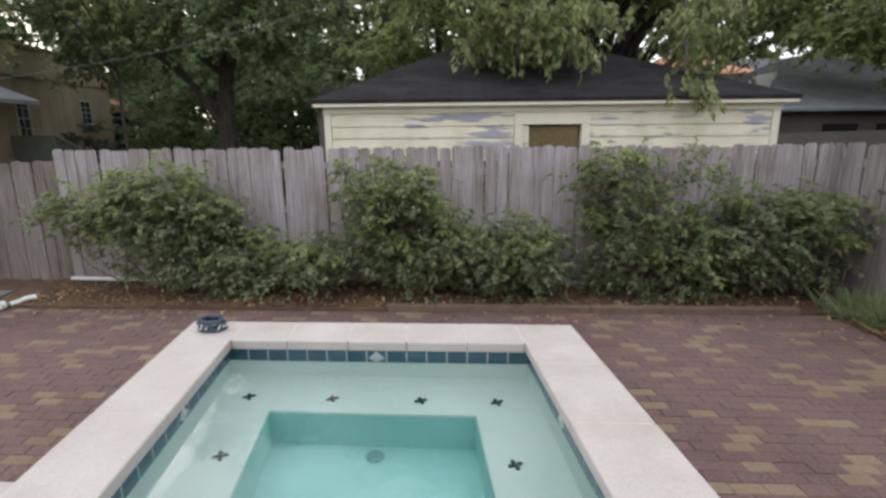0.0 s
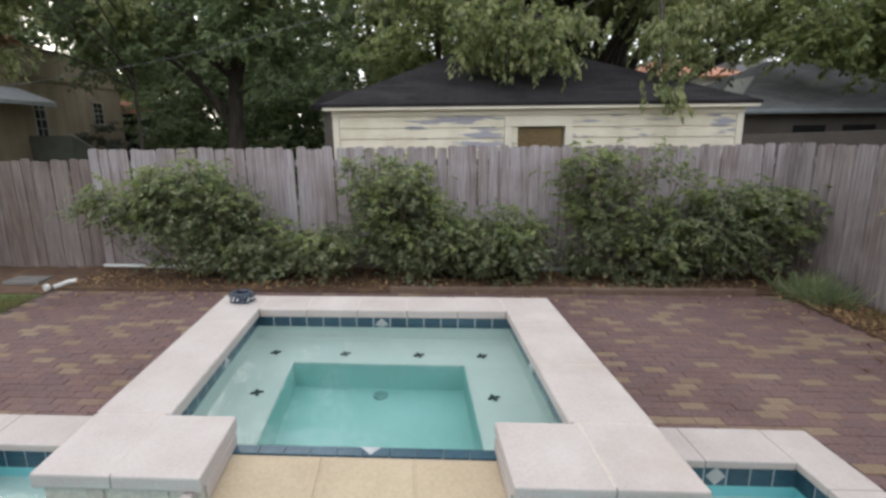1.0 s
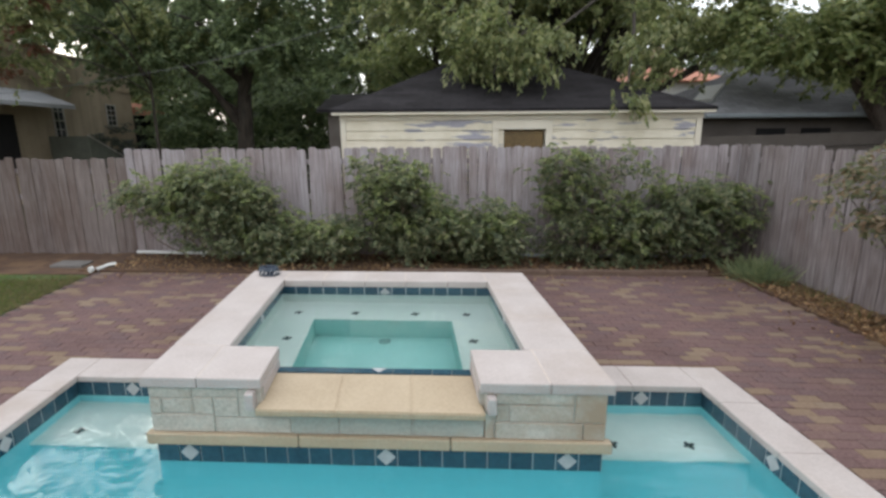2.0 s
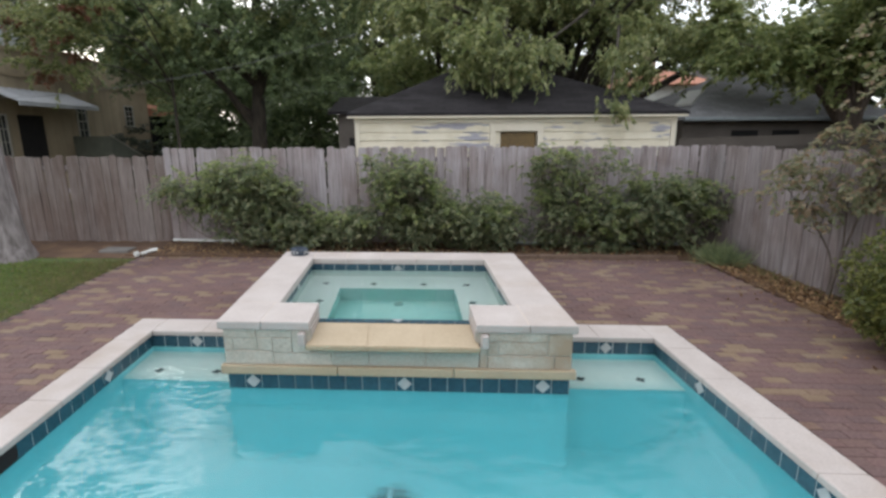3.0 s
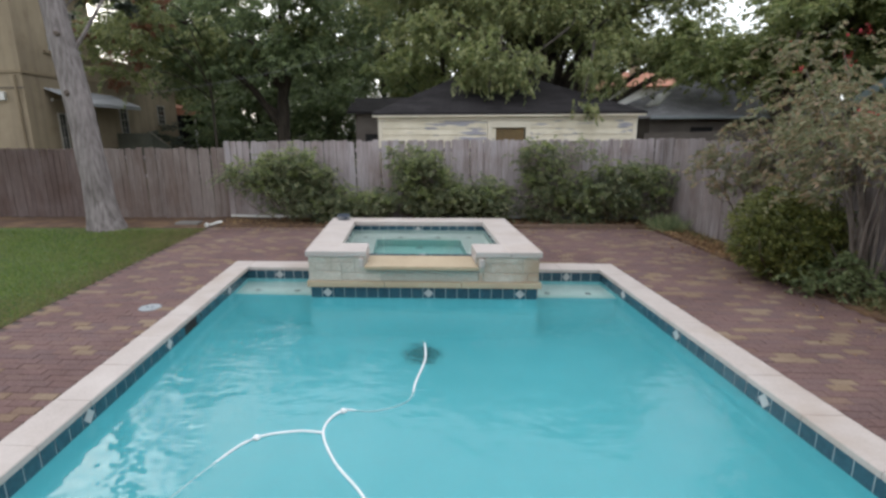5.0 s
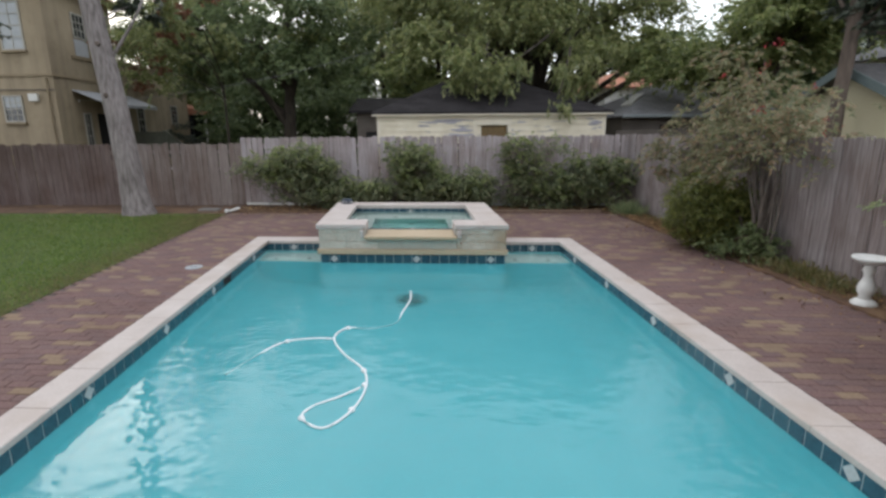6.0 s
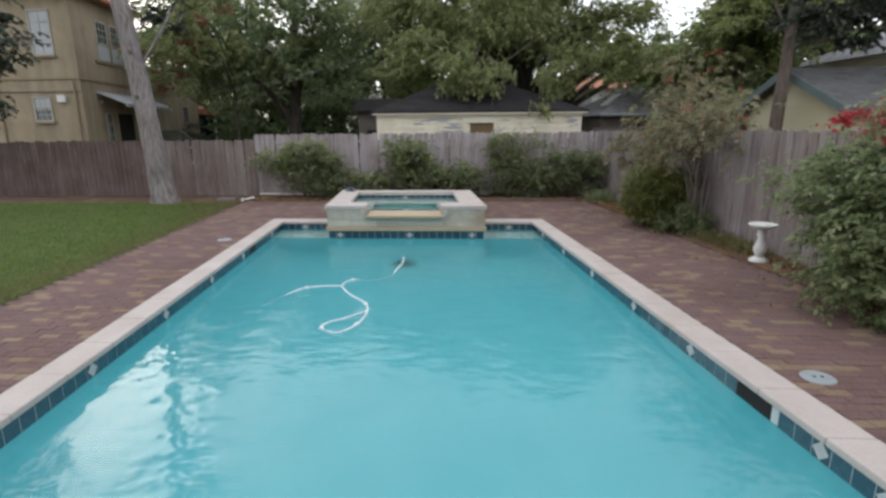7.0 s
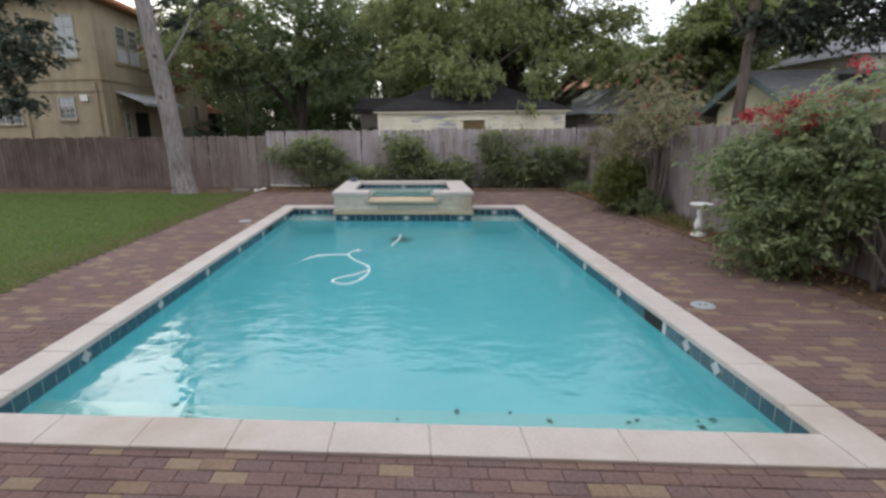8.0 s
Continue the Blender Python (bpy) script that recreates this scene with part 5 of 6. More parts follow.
shrub("shrub", (4.5, 4.95), [(4.3, 4.95, 0.65, 0.85, 0.42, 0.55), (4.75, 4.95, 1.0, 0.85, 0.38, 0.42), (5.25, 4.9, 0.65, 0.5, 0.4, 0.5), (5.35, 4.9, 1.25, 0.4, 0.3, 0.2)], 14699, 0.064, NANDINA, "broad arching nandina shrub in the fence corner", 36, NANDINATIP, group=ROW)
shrub("clipped_bush", (5.05, 0.5), [(5.05, 0.45, 0.66, 0.66, 0.74, 0.62)], 24000, 0.046, BOXLEAF, "tightly clipped round boxwood bush", 37, clump=0.05, slim=0.6, category="bush", clumps=900)
shrub("low_bush", (5.2, -0.15), [(5.15, -0.25, 0.32, 0.42, 0.4, 0.28)], 4500, 0.055, OLEANDER, "low leafy bush at the foot of the clipped one", 38, reach=0.2, category="bush")
shrub("flowering_shrub", (5.0, -4.9), [(5.0, -4.65, 0.80, 0.62, 0.65, 0.55), (5.2, -4.9, 1.20, 0.70, 0.85, 0.45), (4.7, -4.9, 0.45, 0.35, 0.5, 0.35), (5.0, -4.0, 1.25, 0.45, 0.5, 0.40), (4.75, -4.35, 1.50, 0.22, 0.25, 0.24), (5.35, -4.3, 1.72, 0.30, 0.3, 0.22), (5.6, -4.9, 1.75, 0.4, 0.4, 0.25)], 26000, 0.075, OLEANDER, "large loose green shrub leaning over the pavers", 39, FEATHER, reach=0.36, slim=0.38, stems=21)
# Added shrub: its dark leaves stand in for shadow in the hollow.
shrub("hollow_fill_shrub", (5.35, -7.0), [(5.4, -7.0, 0.9, 0.4, 0.7, 0.6), (5.35, -8.4, 0.8, 0.5, 0.8, 0.7)], 9000, 0.085, NANDINA, "dark dense shrub added to stand in for the shadowed hollow under the crape myrtle", 40, reach=0.35)


def small_tree(name, feet, blobs, n, size, material, label, seed, stem_material, second=None, group="", reach=0.38, petals=700, tufts=15):
    rng = np.random.default_rng(seed)
    t = thing(name, (feet[0][0], feet[0][1], 0), label, "tree", group)
    for f in feet:
        for b in blobs:
            for _ in range(1):
                bm = bmesh.new()
                tip = (b[0] + rng.normal() * b[3] * 0.4, b[1] + rng.normal() * b[4] * 0.4, b[2] + rng.normal() * b[5] * 0.3)
                knee = (f[0] + (tip[0] - f[0]) * 0.25 + rng.normal() * 0.05, f[1] + (tip[1] - f[1]) * 0.25 + rng.normal() * 0.05, 0.45 * tip[2])
                pts = curve_points([(f[0], f[1], -0.03), knee, tip], 5)
                tube(bm, pts, [0.024 * (1 - 0.8 * i / (len(pts) - 1)) for i in range(len(pts))], 6, 0.1)
                part("stem", bm, stem_material, t)
    c, lead = boughs(rng, blobs, n, reach, 14, 0.2, 0.35, 150, 0.6)
    leaves("crown", c, size, material, t, rng, 0.42, along=lead)
    if second:
        top = [(b[0], b[1], b[2] + 0.5 * b[5], b[3], b[4], b[5] * 0.7) for b in blobs]
        leaves("blossom", cloud(rng, top, petals, 0.055, tufts, 0.95), 0.045, second, t, rng, 0.9)
    return t


GREYSTEM = bark("smooth grey brown stems", (0.07, 0.055, 0.045), (0.17, 0.14, 0.12), 8)
small_tree("crape_myrtle", [(5.56, 2.3)], [(5.5, 2.2, 1.55, 0.7, 0.8, 0.4), (5.7, 1.6, 2.05, 0.8, 0.8, 0.45), (5.2, 2.6, 1.35, 0.4, 0.5, 0.2)], 5600, 0.078, CRAPELEAF, "slender crape myrtle with thin bronze-green leaves", 51, GREYSTEM)
small_tree("crape_myrtle", [(5.30, -0.4), (5.38, -0.5)], [(5.4, -0.2, 1.75, 0.9, 0.9, 0.5), (5.6, 0.6, 2.2, 0.9, 0.9, 0.5), (5.3, 1.3, 2.0, 0.7, 0.8, 0.45), (5.4, -0.5, 2.1, 0.55, 0.55, 0.4), (5.9, 1.0, 2.55, 0.6, 0.8, 0.4), (5.9, 1.3, 2.9, 0.5, 0.6, 0.3), (6.4, 2.0, 3.2, 0.5, 0.6, 0.3)], 10500, 0.078, CRAPELEAF, "multi-stemmed crape myrtle with thin brownish foliage", 52, GREYSTEM, FLOWER, reach=0.45, petals=130)
small_tree("crape_myrtle", [(5.45, -5.6), (5.5, -5.9)], [(5.45, -4.6, 1.95, 0.5, 0.6, 0.28), (5.15, -4.3, 1.85, 0.45, 0.5, 0.3), (5.5, -4.0, 2.0, 0.4, 0.4, 0.3), (5.85, -5.2, 2.25, 0.7, 0.7, 0.38), (5.35, -5.9, 2.15, 0.6, 0.6, 0.38)], 6500, 0.065, FEATHER, "crape myrtle with clusters of red blossom", 53, GREYSTEM, FLOWER, petals=1500, tufts=46)


def tree(name, foot, height, r0, blobs, n, size, material, label, seed, bark_material, lean=(0, 0), forks=2, reach=0.9, bright=None, shell=0.35, low=0.25, thick=0.42, sag=0.35, slim=0.46, taper=0.72):
    """A tapered trunk with limbs to each mass of leaves."""
    rng = np.random.default_rng(seed)
    t = thing(name, (foot[0], foot[1], 0), label, "tree")
    bm = bmesh.new()
    pts = curve_points([(foot[0], foot[1], -0.1), (foot[0] + lean[0] * 0.2, foot[1] + lean[1] * 0.2, height * 0.22), (foot[0] + lean[0] * 0.65, foot[1] + lean[1] * 0.65, height * 0.6), (foot[0] + lean[0], foot[1] + lean[1], height)], 6)
    rad = [r0 * (1.0 - taper * i / (len(pts) - 1)) * (1 + 0.45 * math.exp(-i / 1.2)) for i in range(len(pts))]
    tube(bm, pts, rad, 14, 0.16, seed)
    part("trunk", bm, bark_material, t)
    for b in blobs:
        k = int(len(pts) * min(0.9, max(low, (b[2] - b[5] - 0.4) / height)))
        p = pts[min(k, len(pts) - 1)]
        for _ in range(forks):
            tip = Vector((b[0] + rng.normal() * b[3] * 0.35, b[1] + rng.normal() * b[4] * 0.35, b[2] + rng.normal() * b[5] * 0.3))
            mid = p.lerp(tip, 0.5) + Vector((0, 0, 0.12 * (tip - p).length)) + Vector(rng.normal(size=3) * 0.15)
            run = curve_points([p, mid, tip], 4)
            bm = bmesh.new()
            tube(bm, run, [r0 * thick * (1 - 0.85 * i / (len(run) - 1)) for i in range(len(run))], 7, 0.1)
            part("limb", bm, bark_material, t)
    c, lead = boughs(rng, blobs, n, reach, 22, shell, sag, 420)
    leaves("crown", c, size, material, t, rng, slim, along=lead)
    if bright:
        top = [(b[0], b[1], b[2] + b[5] * 0.3, b[3], b[4], b[5] * 0.8) for b in blobs]
        c, lead = boughs(rng, top, n // 4, reach * 0.7, 22, 0.75, sag)
        leaves("light_leaves", c, size, bright, t, rng, slim, along=lead)
    return t


cedar = tree("cedar_tree", (-7.0, 4.15), 13.0, 0.315, [(-7.0, 5.6, 5.05, 0.7, 0.6, 0.45), (-6.8, 5.5, 5.9, 0.9, 0.8, 0.5), (-7.9, 4.4, 9.6, 1.5, 1.3, 1.0)], 15000, 0.10, CEDARLEAF, "grey-barked leaning cedar trunk on the lawn", 61, TRUNKGREY, lean=(-1.75, 0.9), forks=1, taper=0.45, reach=0.45, thick=0.16, low=0.4)
for i, (z, a, r) in enumerate(((1.55, -1.5, 0.05), (1.95, -1.15, 0.035), (2.9, -1.6, 0.045), (4.1, -1.3, 0.04))):
    c = Vector((-7.0 - 0.13 * z + 0.25 * math.cos(a), 4.15 + 0.066 * z + 0.25 * math.sin(a), z))
    d = Vector((math.cos(a), math.sin(a), 0.2))
    part("knot", tube(bmesh.new(), [c - d * 0.05, c + d * 0.03, c + d * 0.045, c + d * 0.02], [r * 1.6, r * 1.3, r * 0.8, r * 0.3], 9, 0.4, i), TRUNKBROWN, cedar)
tree("conifer", (-13.4, 3.6), 9.6, 0.22, [(-11.3, 4.0, 3.95, 0.95, 0.8, 0.75), (-11.5, 4.0, 5.0, 0.9, 0.9, 0.8), (-11.9, 4.0, 2.95, 0.75, 0.7, 0.65), (-12.6, 4.0, 4.2, 1.0, 0.9, 1.0), (-12.3, 4.1, 6.2, 1.4, 1.1, 0.9), (-12.6, 4.2, 7.9, 1.3, 1.1, 0.9), (-13.2, 4.0, 9.2, 1.0, 1.0, 0.9)], 36000, 0.11, CEDARLEAF, "dark conifer with drooping boughs before the stucco house", 62, TRUNKDARK, reach=0.5)
tree("young_tree", (-7.4, 12.4), 6.2, 0.07, [(-9.4, 8.9, 5.0, 0.8, 0.7, 0.55), (-8.0, 8.0, 4.2, 0.75, 0.7, 0.6), (-8.5, 8.2, 3.7, 0.5, 0.5, 0.45), (-7.2, 8.2, 5.6, 1.1, 0.9, 0.8), (-8.4, 8.4, 5.9, 0.9, 0.9, 0.5), (-7.6, 8.2, 4.95, 0.7, 0.8, 0.4)], 15000, 0.10, MIDLEAF, "young tree with some reddish leaves beyond the fence", 63, TRUNKDARK, bright=REDLEAF, reach=0.5, low=0.6, thick=0.4, forks=1)
tree("shade_tree", (-5.45, 14.7), 9.5, 0.36, [(-5.6, 14.5, 7.2, 3.2, 2.6, 2.2), (-8.4, 14.0, 5.6, 2.0, 1.8, 1.5), (-3.0, 14.2, 6.4, 2.2, 2.0, 1.9), (-7.0, 13.4, 4.6, 1.2, 1.2, 0.8), (-4.0, 13.0, 5.0, 1.3, 1.2, 0.8), (-10.0, 13.0, 5.9, 1.5, 1.3, 0.6), (-7.7, 12.6, 5.4, 1.3, 1.1, 0.5), (-10.2, 16.5, 5.2, 1.5, 1.3, 1.4), (-9.6, 16.0, 7.2, 2.4, 2.2, 2.2)], 84000, 0.135, OAKLEAF, "big dark-trunked shade tree behind the fence", 64, TRUNKDARK, lean=(0.5, 0), forks=1, bright=MIDLEAF, thick=0.36, low=0.3)
garage_tree = tree("shade_tree", (5.2, 13.0), 10.0, 0.40, [(2.6, 11.0, 6.4, 2.6, 2.4, 1.7), (5.5, 11.5, 6.9, 2.6, 2.4, 1.9), (6.9, 9.5, 4.5, 1.2, 1.1, 0.6), (0.2, 11.5, 6.6, 1.8, 1.8, 1.6), (3.2, 8.6, 5.6, 1.7, 1.2, 0.8), (2.0, 7.2, 4.0, 0.7, 0.6, 0.35), (0.9, 8.0, 4.9, 0.9, 0.7, 0.4), (4.9, 8.0, 4.7, 0.9, 0.6, 0.4)], 84000, 0.115, MIDLEAF, "spreading tree whose boughs hang over the garage roof", 65, TRUNKDARK, lean=(-0.4, -0.5), forks=2, bright=LIMELEAF, reach=0.85, sag=0.5)
rng = np.random.default_rng(650)
bough = [(1.78, 6.05, 3.02, 0.42, 0.35, 0.26), (2.35, 6.4, 3.4, 0.5, 0.4, 0.32), (1.5, 6.6, 3.6, 0.5, 0.4, 0.35), (3.0, 6.9, 3.9, 0.9, 0.7, 0.4), (3.95, 5.85, 2.72, 0.2, 0.2, 0.36), (4.35, 6.2, 3.2, 0.42, 0.4, 0.3), (4.9, 6.8, 3.65, 0.7, 0.6, 0.42), (5.6, 7.6, 4.2, 0.8, 0.7, 0.45)]
c, lead = boughs(rng, bough, 9000, 0.42, 14, 0.1, 0.9, 260)
leaves("hanging_bough", c, 0.115, MIDLEAF, garage_tree, rng, 0.36, 0.5, along=lead)
for p, q, r in (((2.6, 11.0, 5.6), (2.5, 8.4, 4.7), (1.8, 6.1, 3.1)), ((5.4, 11.5, 5.8), (5.0, 8.4, 4.7), (4.0, 5.9, 2.9)), ((5.4, 11.5, 5.8), (4.4, 8.4, 4.9), (3.0, 6.9, 3.9))):
    part("limb", tube(bmesh.new(), curve_points([p, q, r], 6), [0.07 - 0.0048 * i for i in range(13)], 7), TRUNKDARK, garage_tree)
tree("shade_tree", (6.15, 13.3), 10.5, 0.34, [(6.8, 12.8, 7.5, 2.6, 2.2, 2.0), (9.0, 11.5, 4.7, 1.6, 1.4, 0.6), (5.8, 12.6, 5.6, 1.8, 1.6, 1.0), (8.4, 11.6, 6.1, 1.3, 1.2, 0.45), (9.4, 11.6, 6.7, 0.7, 0.7, 0.3), (11.5, 10.5, 4.7, 1.4, 1.3, 0.9)], 38000, 0.125, MIDLEAF, "tall tree with dark trunk behind the garage", 66, TRUNKDARK, lean=(0.5, 0.2), bright=LIMELEAF)
tree("lime_tree", (1.6, 19.0), 8.5, 0.22, [(1.6, 18.6, 5.6, 2.3, 1.8, 1.8), (3.4, 19.0, 6.6, 2.2, 1.8, 1.6), (-0.4, 19.0, 4.6, 1.6, 1.5, 1.4)], 28000, 0.16, LIMELEAF, "bright yellow-green tree beyond the garage", 67, TRUNKDARK)
tree("pine_tree", (9.20, 3.5), 10.0, 0.15, [(9.9, 3.2, 4.6, 0.7, 0.7, 0.4), (10.6, 3.1, 4.35, 0.9, 0.8, 0.4), (11.6, 3.0, 4.45, 1.1, 0.9, 0.42), (12.6, 2.8, 4.9, 1.3, 1.0, 0.5), (13.8, 3.0, 5.3, 1.4, 1.0, 0.6), (9.9, 3.6, 6.2, 1.6, 1.3, 0.7), (11.8, 3.4, 6.3, 1.7, 1.3, 0.7), (8.3, 3.9, 5.9, 1.0, 1.0, 0.5)], 42000, 0.13, CEDARLEAF, "straight brown-barked tree with dark boughs beside the yellow house", 68, TRUNKBROWN, lean=(0.35, 0.1), reach=0.6, low=0.5, thick=0.3, forks=1, taper=0.35)
tree("broad_tree", (10.3, 8.1), 7.0, 0.22, [(10.4, 7.3, 4.5, 1.5, 1.3, 1.0), (12.0, 7.5, 5.2, 1.6, 1.5, 1.2), (8.2, 7.5, 3.55, 0.9, 0.5, 0.32), (9.3, 7.5, 3.6, 0.8, 0.5, 0.32), (11.2, 7.6, 5.6, 1.2, 1.0, 0.9), (7.7, 8.4, 4.3, 1.0, 0.9, 0.6), (9.2, 8.8, 4.0, 0.9, 0.9, 0.5), (12.4, 9.5, 5.4, 1.6, 1.4, 1.0), (8.3, 8.0, 3.9, 0.8, 0.7, 0.45)], 56000, 0.13, LIMELEAF, "leafy tree beyond the fence corner", 69, TRUNKBROWN, bright=LIMELEAF, reach=0.7)
rb = np.random.default_rng(5)
for i, (x, y, h) in enumerate(((-17.5, 27, 9), (-12.5, 25.5, 10), (-9.0, 24, 9), (-5.0, 25.5, 10.5), (-1.5, 24.0, 9.5), (2.5, 27, 11), (7.0, 24, 10), (12.0, 28.5, 8.5), (17.0, 27, 7.5), (22.0, 22, 10), (20.5, 24.5, 7.0), (-23.0, 26, 10.5), (18.0, 13.5, 8))):
    bl = [(x + rb.normal() * 1.0, y + rb.normal() * 0.6, z, 2.6, 2.2, 1.7) for z in np.arange(2.0, h, 1.7)] + [(x + s * 2.4, y + rb.normal(), h * (0.35 + 0.3 * rb.random()), 1.9, 1.8, 1.6) for s in (-1, 1)]
    tree("background_tree", (x, y), h, 0.25, bl, 32000, 0.24, (OAKLEAF, MIDLEAF, OAKLEAF)[i % 3], "leafy tree in the belt behind the gardens", 80 + i, TRUNKDARK, forks=1, bright=LIMELEAF if i % 4 == 2 else None)
shrub("understory_shrub", (-3.5, 17.5), [(-4.2, 17.5, 1.4, 1.5, 1.0, 1.1), (-2.0, 17.8, 1.7, 1.5, 1.0, 1.2), (-2.6, 18.0, 3.3, 1.9, 1.0, 1.2), (-4.8, 18.2, 3.2, 1.5, 1.0, 1.0)], 14000, 0.17, OAKLEAF, "dark understory shrub beneath the shade tree", 101, reach=0.7, group="understory")
shrub("understory_shrub", (-8.0, 18), [(-8.0, 18.0, 1.6, 1.8, 1.0, 1.3), (-9.8, 19, 2.2, 1.4, 1.0, 1.6), (-8.6, 19.5, 3.6, 1.6, 1.0, 1.2)], 11000, 0.17, OAKLEAF, "dark understory shrub beside the stucco house", 102, reach=0.7, group="understory")
shrub("understory_shrub", (0.0, 20), [(0.0, 20.0, 1.8, 1.9, 1.0, 1.5), (-1.2, 21, 2.6, 1.7, 1.2, 1.6), (0.6, 21, 3.8, 1.6, 1.0, 1.1)], 13000, 0.19, OAKLEAF, "dark understory shrub beyond the shed", 103, reach=0.7, group="understory")
shrub("understory_shrub", (-6.0, 20), [(-6.2, 20.0, 2.0, 1.9, 1.0, 1.7), (-5.6, 20.3, 4.4, 2.3, 1.0, 1.4), (-3.4, 20.5, 4.9, 2.0, 1.0, 1.3), (-8.0, 20.5, 4.6, 1.6, 1.0, 1.4)], 19000, 0.19, OAKLEAF, "dark understory shrub in the shade behind the tree", 105, reach=0.7, group="understory")
for i, (x, y) in enumerate(((-10.5, 22.5), (-6.5, 23.0), (-2.5, 23.0), (1.5, 23.5), (6.5, 23.0))):
    shrub("understory_shrub", (x, y), [(x - 1.0, y, 1.3, 1.7, 0.8, 1.3), (x + 1.0, y + 0.3, 1.6, 1.7, 0.8, 1.5), (x, y, 3.2, 1.9, 0.8, 1.3)], 9000, 0.24, OAKLEAF, "dark understory shrub in the belt of trees", 110 + i, reach=0.7, group="understory")
shrub("rounded_shrub", (-11.6, 17.6), [(-11.6, 17.6, 1.45, 0.95, 0.9, 1.1)], 6000, 0.10, CEDARLEAF, "dark rounded evergreen against the stucco house", 104, reach=0.3)

# ---- lawn, grasses, litter ----
rng = np.random.default_rng(9)
lawn = thing("lawn", (-8, -1, 0), "mown green lawn with a dry worn edge", "lawn", kind="stuff")
n = 215000
pts = np.stack((LAWN_X - 0.02 - 9.5 * rng.random(n) ** 1.25, -13.4 + 17.6 * rng.random(n), np.full(n, -0.014)), axis=1)
edge = np.abs(rng.normal(size=n)) * 0.35
pts = pts[(pts[:, 1] < 4.1 - edge) & (rng.random(n) < 0.2 + 0.8 * np.clip((LAWN_X - pts[:, 0]) / 0.9, 0, 1))]
leaves("grass", pts, 0.055, GRASS, lawn, rng, 0.16, -1.3)
n = 25000
pts = np.stack((LAWN_X + 0.02 - np.abs(rng.normal(size=n)) * 0.42, -13.2 + 17.3 * rng.random(n), np.full(n, -0.014)), axis=1)
w = 9000
bare = np.stack((LAWN_X - np.abs(rng.normal(size=w)) * 1.0, 3.9 - np.abs(rng.normal(size=w)) * 1.1, np.full(w, -0.014)), axis=1)
leaves("dry_grass", np.concatenate((pts, bare)), 0.05, DRYGRASS, lawn, rng, 0.16, -0.9)

tuft = thing("grass_clump", (5.3, 4.1, 0), "clump of long strappy grass in the corner bed", "grass")
c = np.stack((5.28 + rng.normal(size=900) * 0.12, 4.15 + rng.normal(size=900) * 0.16, np.full(900, 0.01)), axis=1)
leaves("grass", c, 0.34, FEATHER, tuft, rng, 0.045, -0.9)
cover = thing("ground_cover", (5.3, -1.5, 0), "low yellow-green ground cover at the fence", "ground cover", kind="stuff")
c = np.stack((5.35 + rng.normal(size=1600) * 0.13, -1.45 + rng.normal(size=1600) * 0.42, 0.02 + 0.1 * rng.random(1600)), axis=1)
leaves("leaves", c, 0.10, DRYGRASS, cover, rng, 0.2, -0.9)
c = np.stack((5.45 + rng.normal(size=500) * 0.1, 3.2 + rng.normal(size=500) * 0.8, np.full(500, 0.02)), axis=1)
leaves("leaves", c, 0.12, DRYGRASS, cover, rng, 0.1, -0.8)
litter = thing("leaf_litter", (2, 4.9, 0), "scattered dry fallen leaves on bed and pavers", "leaves", kind="stuff")
n = 3600
a = np.stack((-4.6 + 9.9 * rng.random(n), 4.42 + 1.0 * rng.random(n), 0.035 + 0.02 * rng.random(n)), axis=1)
b = np.stack((5.15 + 0.5 * rng.random(2200), -8 + 12.4 * rng.random(2200), 0.03 + 0.02 * rng.random(2200)), axis=1)
d = np.stack((4.9 - np.abs(rng.normal(size=420)) * 0.35, -7 + 11 * rng.random(420), np.full(420, 0.006)), axis=1)
h = np.stack((5.0 + 0.55 * rng.random(2600), 0.8 + 3.6 * rng.random(2600), 0.03 + 0.03 * rng.random(2600)), axis=1)
e = np.stack((0.5 + 4.5 * rng.random(160), 4.3 - np.abs(rng.normal(size=160)) * 0.25, np.full(160, 0.006)), axis=1)
g = np.stack((-4.5 + 3.0 * rng.random(160), 4.3 - np.abs(rng.normal(size=160)) * 0.2, np.full(160, 0.006)), axis=1)
leaves("dead_leaves", np.concatenate((a, b, d, e, g, h)), 0.05, LITTER, litter, rng, 0.5, 0.05)
sunk = thing("sunken_leaves", (0, -8.3, -0.31), "a few dark leaves sunk on the pool step", "leaves", kind="stuff")
sl = [(-1.81, -8.05), (-1.66, -7.92), (-1.55, -8.04), (-1.36, -7.99), (-1.04, -8.02), (-0.51, -8.01), (-0.27, -8.01), (0.07, -8.02), (0.5, -7.96), (0.9, -7.94), (-1.7, -7.96), (-1.54, -8.08), (1.2, -8.04), (1.72, -8.02), (1.85, -7.95), (2.26, -8.0), (2.22, -8.02), (2.35, -7.93)]
leaves("leaf", [(x, y, -0.308) for x, y in sl], 0.065, SUNKLEAF, sunk, rng, 0.6, 0.0)

# ---- clay pavers ----
BL, BW, JO = 0.200, 0.100, 0.004


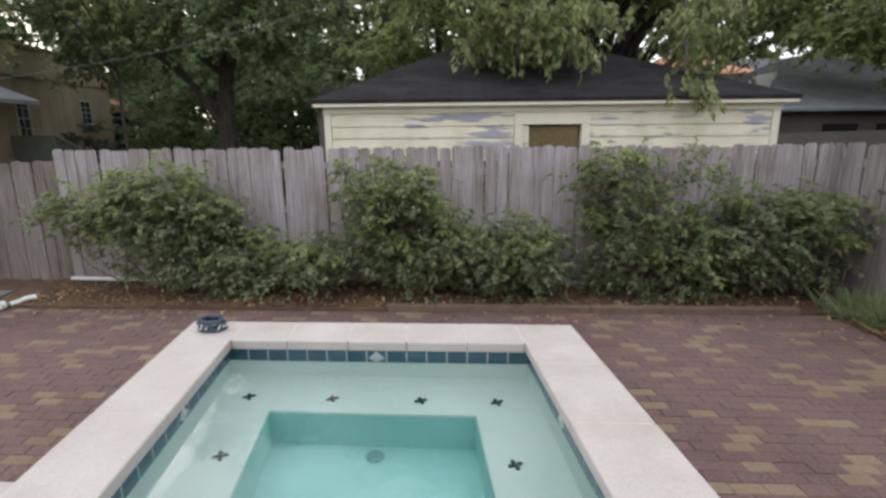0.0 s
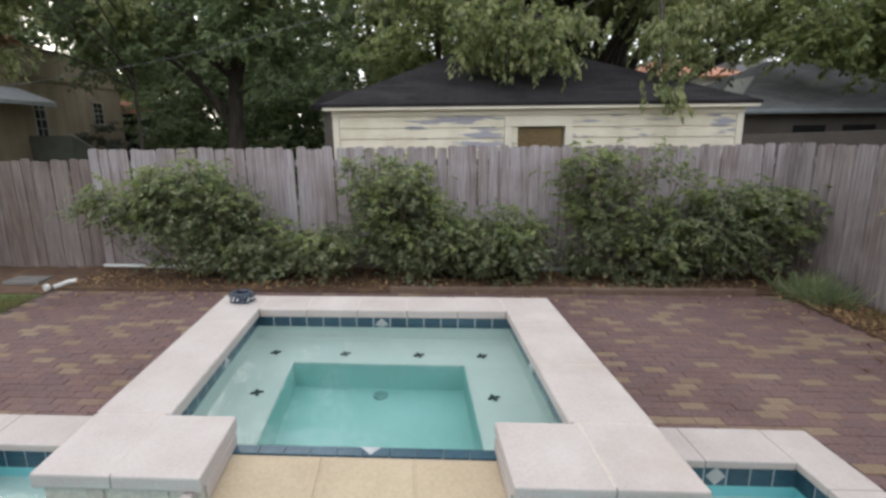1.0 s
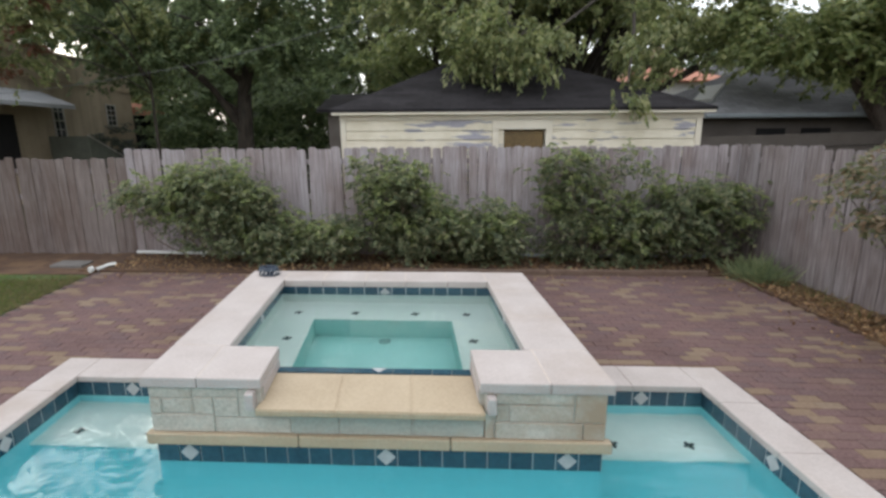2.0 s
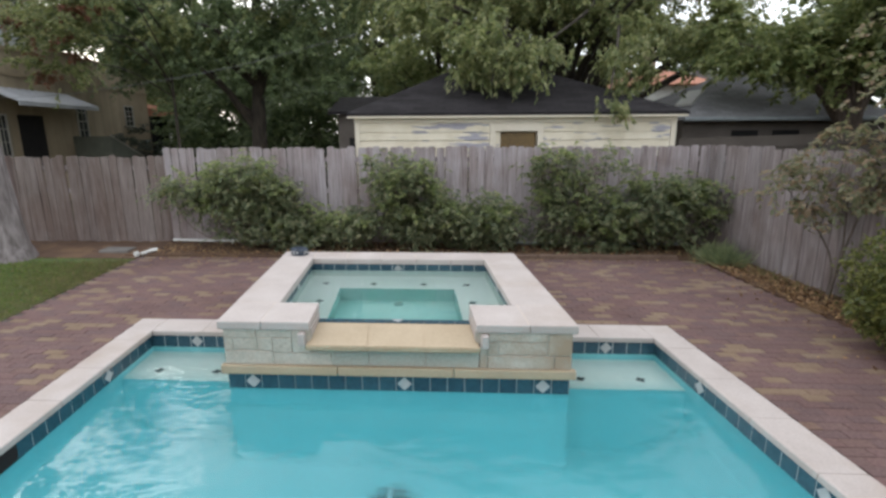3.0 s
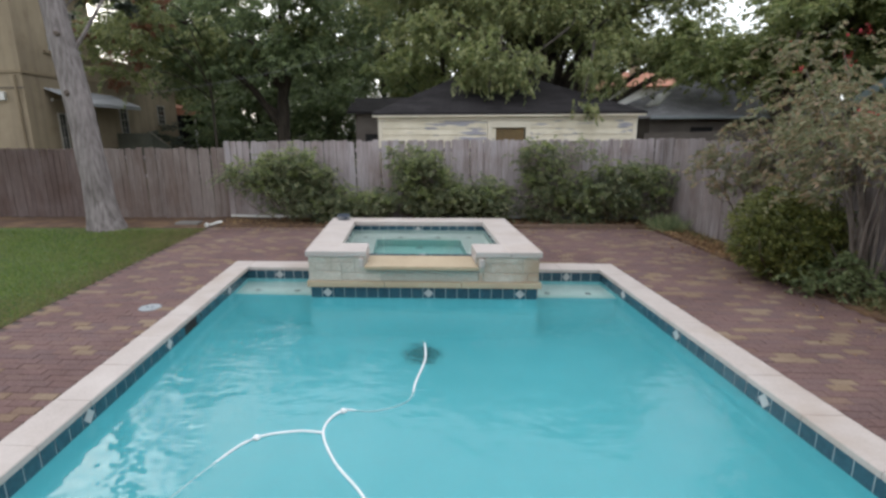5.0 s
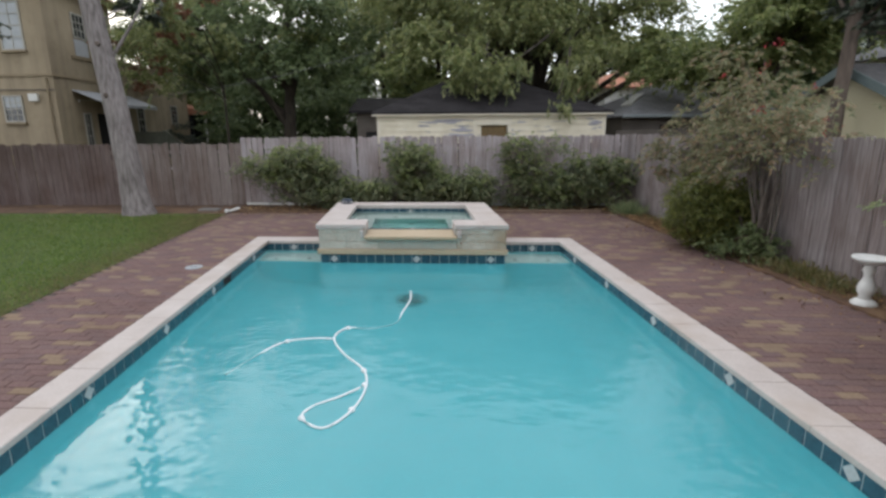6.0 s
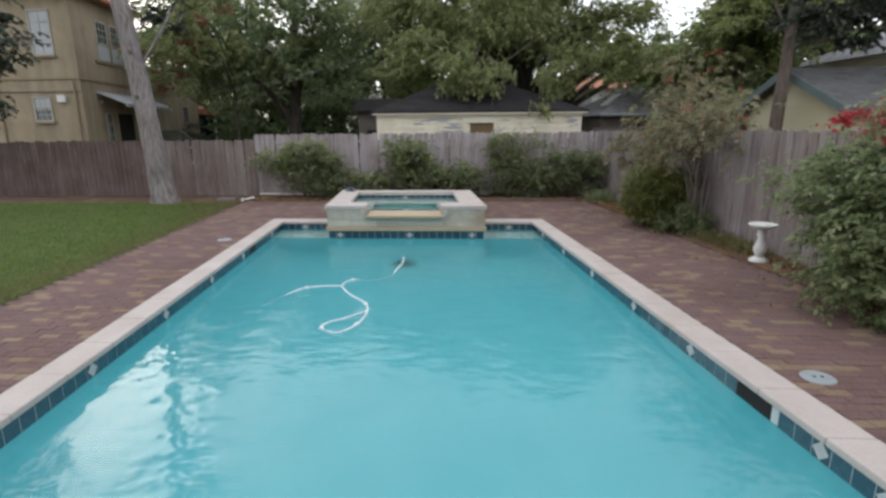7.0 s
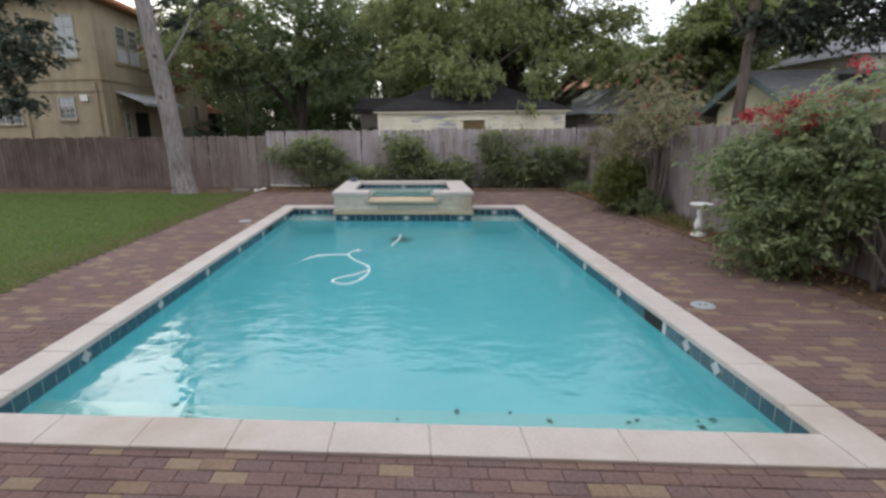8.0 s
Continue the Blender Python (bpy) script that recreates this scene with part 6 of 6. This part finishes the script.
def paver_verts(x, y, l, w, h):
    c = 0.006
    return [(x - l / 2, y - w / 2, -0.05), (x + l / 2, y - w / 2, -0.05), (x + l / 2, y + w / 2, -0.05), (x - l / 2, y + w / 2, -0.05),
            (x - l / 2, y - w / 2, h - c * 0.6), (x + l / 2, y - w / 2, h - c * 0.6), (x + l / 2, y + w / 2, h - c * 0.6), (x - l / 2, y + w / 2, h - c * 0.6),
            (x - l / 2 + c, y - w / 2 + c, h), (x + l / 2 - c, y - w / 2 + c, h), (x + l / 2 - c, y + w / 2 - c, h), (x - l / 2 + c, y + w / 2 - c, h)]


PF = [(8, 9, 10, 11)] + [(4 + i, 4 + (i + 1) % 4, 8 + (i + 1) % 4, 8 + i) for i in range(4)] + [(i, (i + 1) % 4, 4 + (i + 1) % 4, 4 + i) for i in range(4)]
me = bpy.data.meshes.new("brick")
me.from_pydata([tuple(sk(*p)) for p in paver_verts(0, 0, BL, BW, 0)], [], PF)
me.materials.append(PAVER)
rnd = random.Random(77)
verts, faces, singles = [], [], 0
row, y = 0, -13.3
while y < BED_Y - 0.06:
    x = LAWN_X + 0.02 + (BL + JO) * (0.5 if row % 2 else 0.0) + BL / 2
    while x < BED_X - 0.02:
        inside = CX0 + 0.05 < x < CX1 - 0.05 and CY0 + 0.04 < y < CY1 - 0.04
        under_spa = WX0 + 0.08 < x < WX1 - 0.08 and 0 < y < WY1 - 0.05
        if not inside and not under_spa:
            h = rnd.uniform(-0.002, 0.0025)
            if -9.75 < y < -8.8 and -2.9 < x < 3.6 and singles < 300:
                place("brick", me, (x, y, h), pavement, (0, 0, rnd.uniform(-0.006, 0.006)))
                singles += 1
            else:
                k = len(verts)
                verts += [tuple(sk(*p)) for p in paver_verts(x + rnd.uniform(-0.001, 0.001), y, BL, BW, h)]
                faces += [tuple(k + i for i in f) for f in PF]
        x += BL + JO
    y += BW + JO
    row += 1
me = bpy.data.meshes.new("paver_field")
me.from_pydata(verts, [], faces)
me.materials.append(PAVER)
field = new("paver_field", me)
field.parent = pavement
tagged(field, "dark red clay pavers with scattered tan ones", kind="stuff")
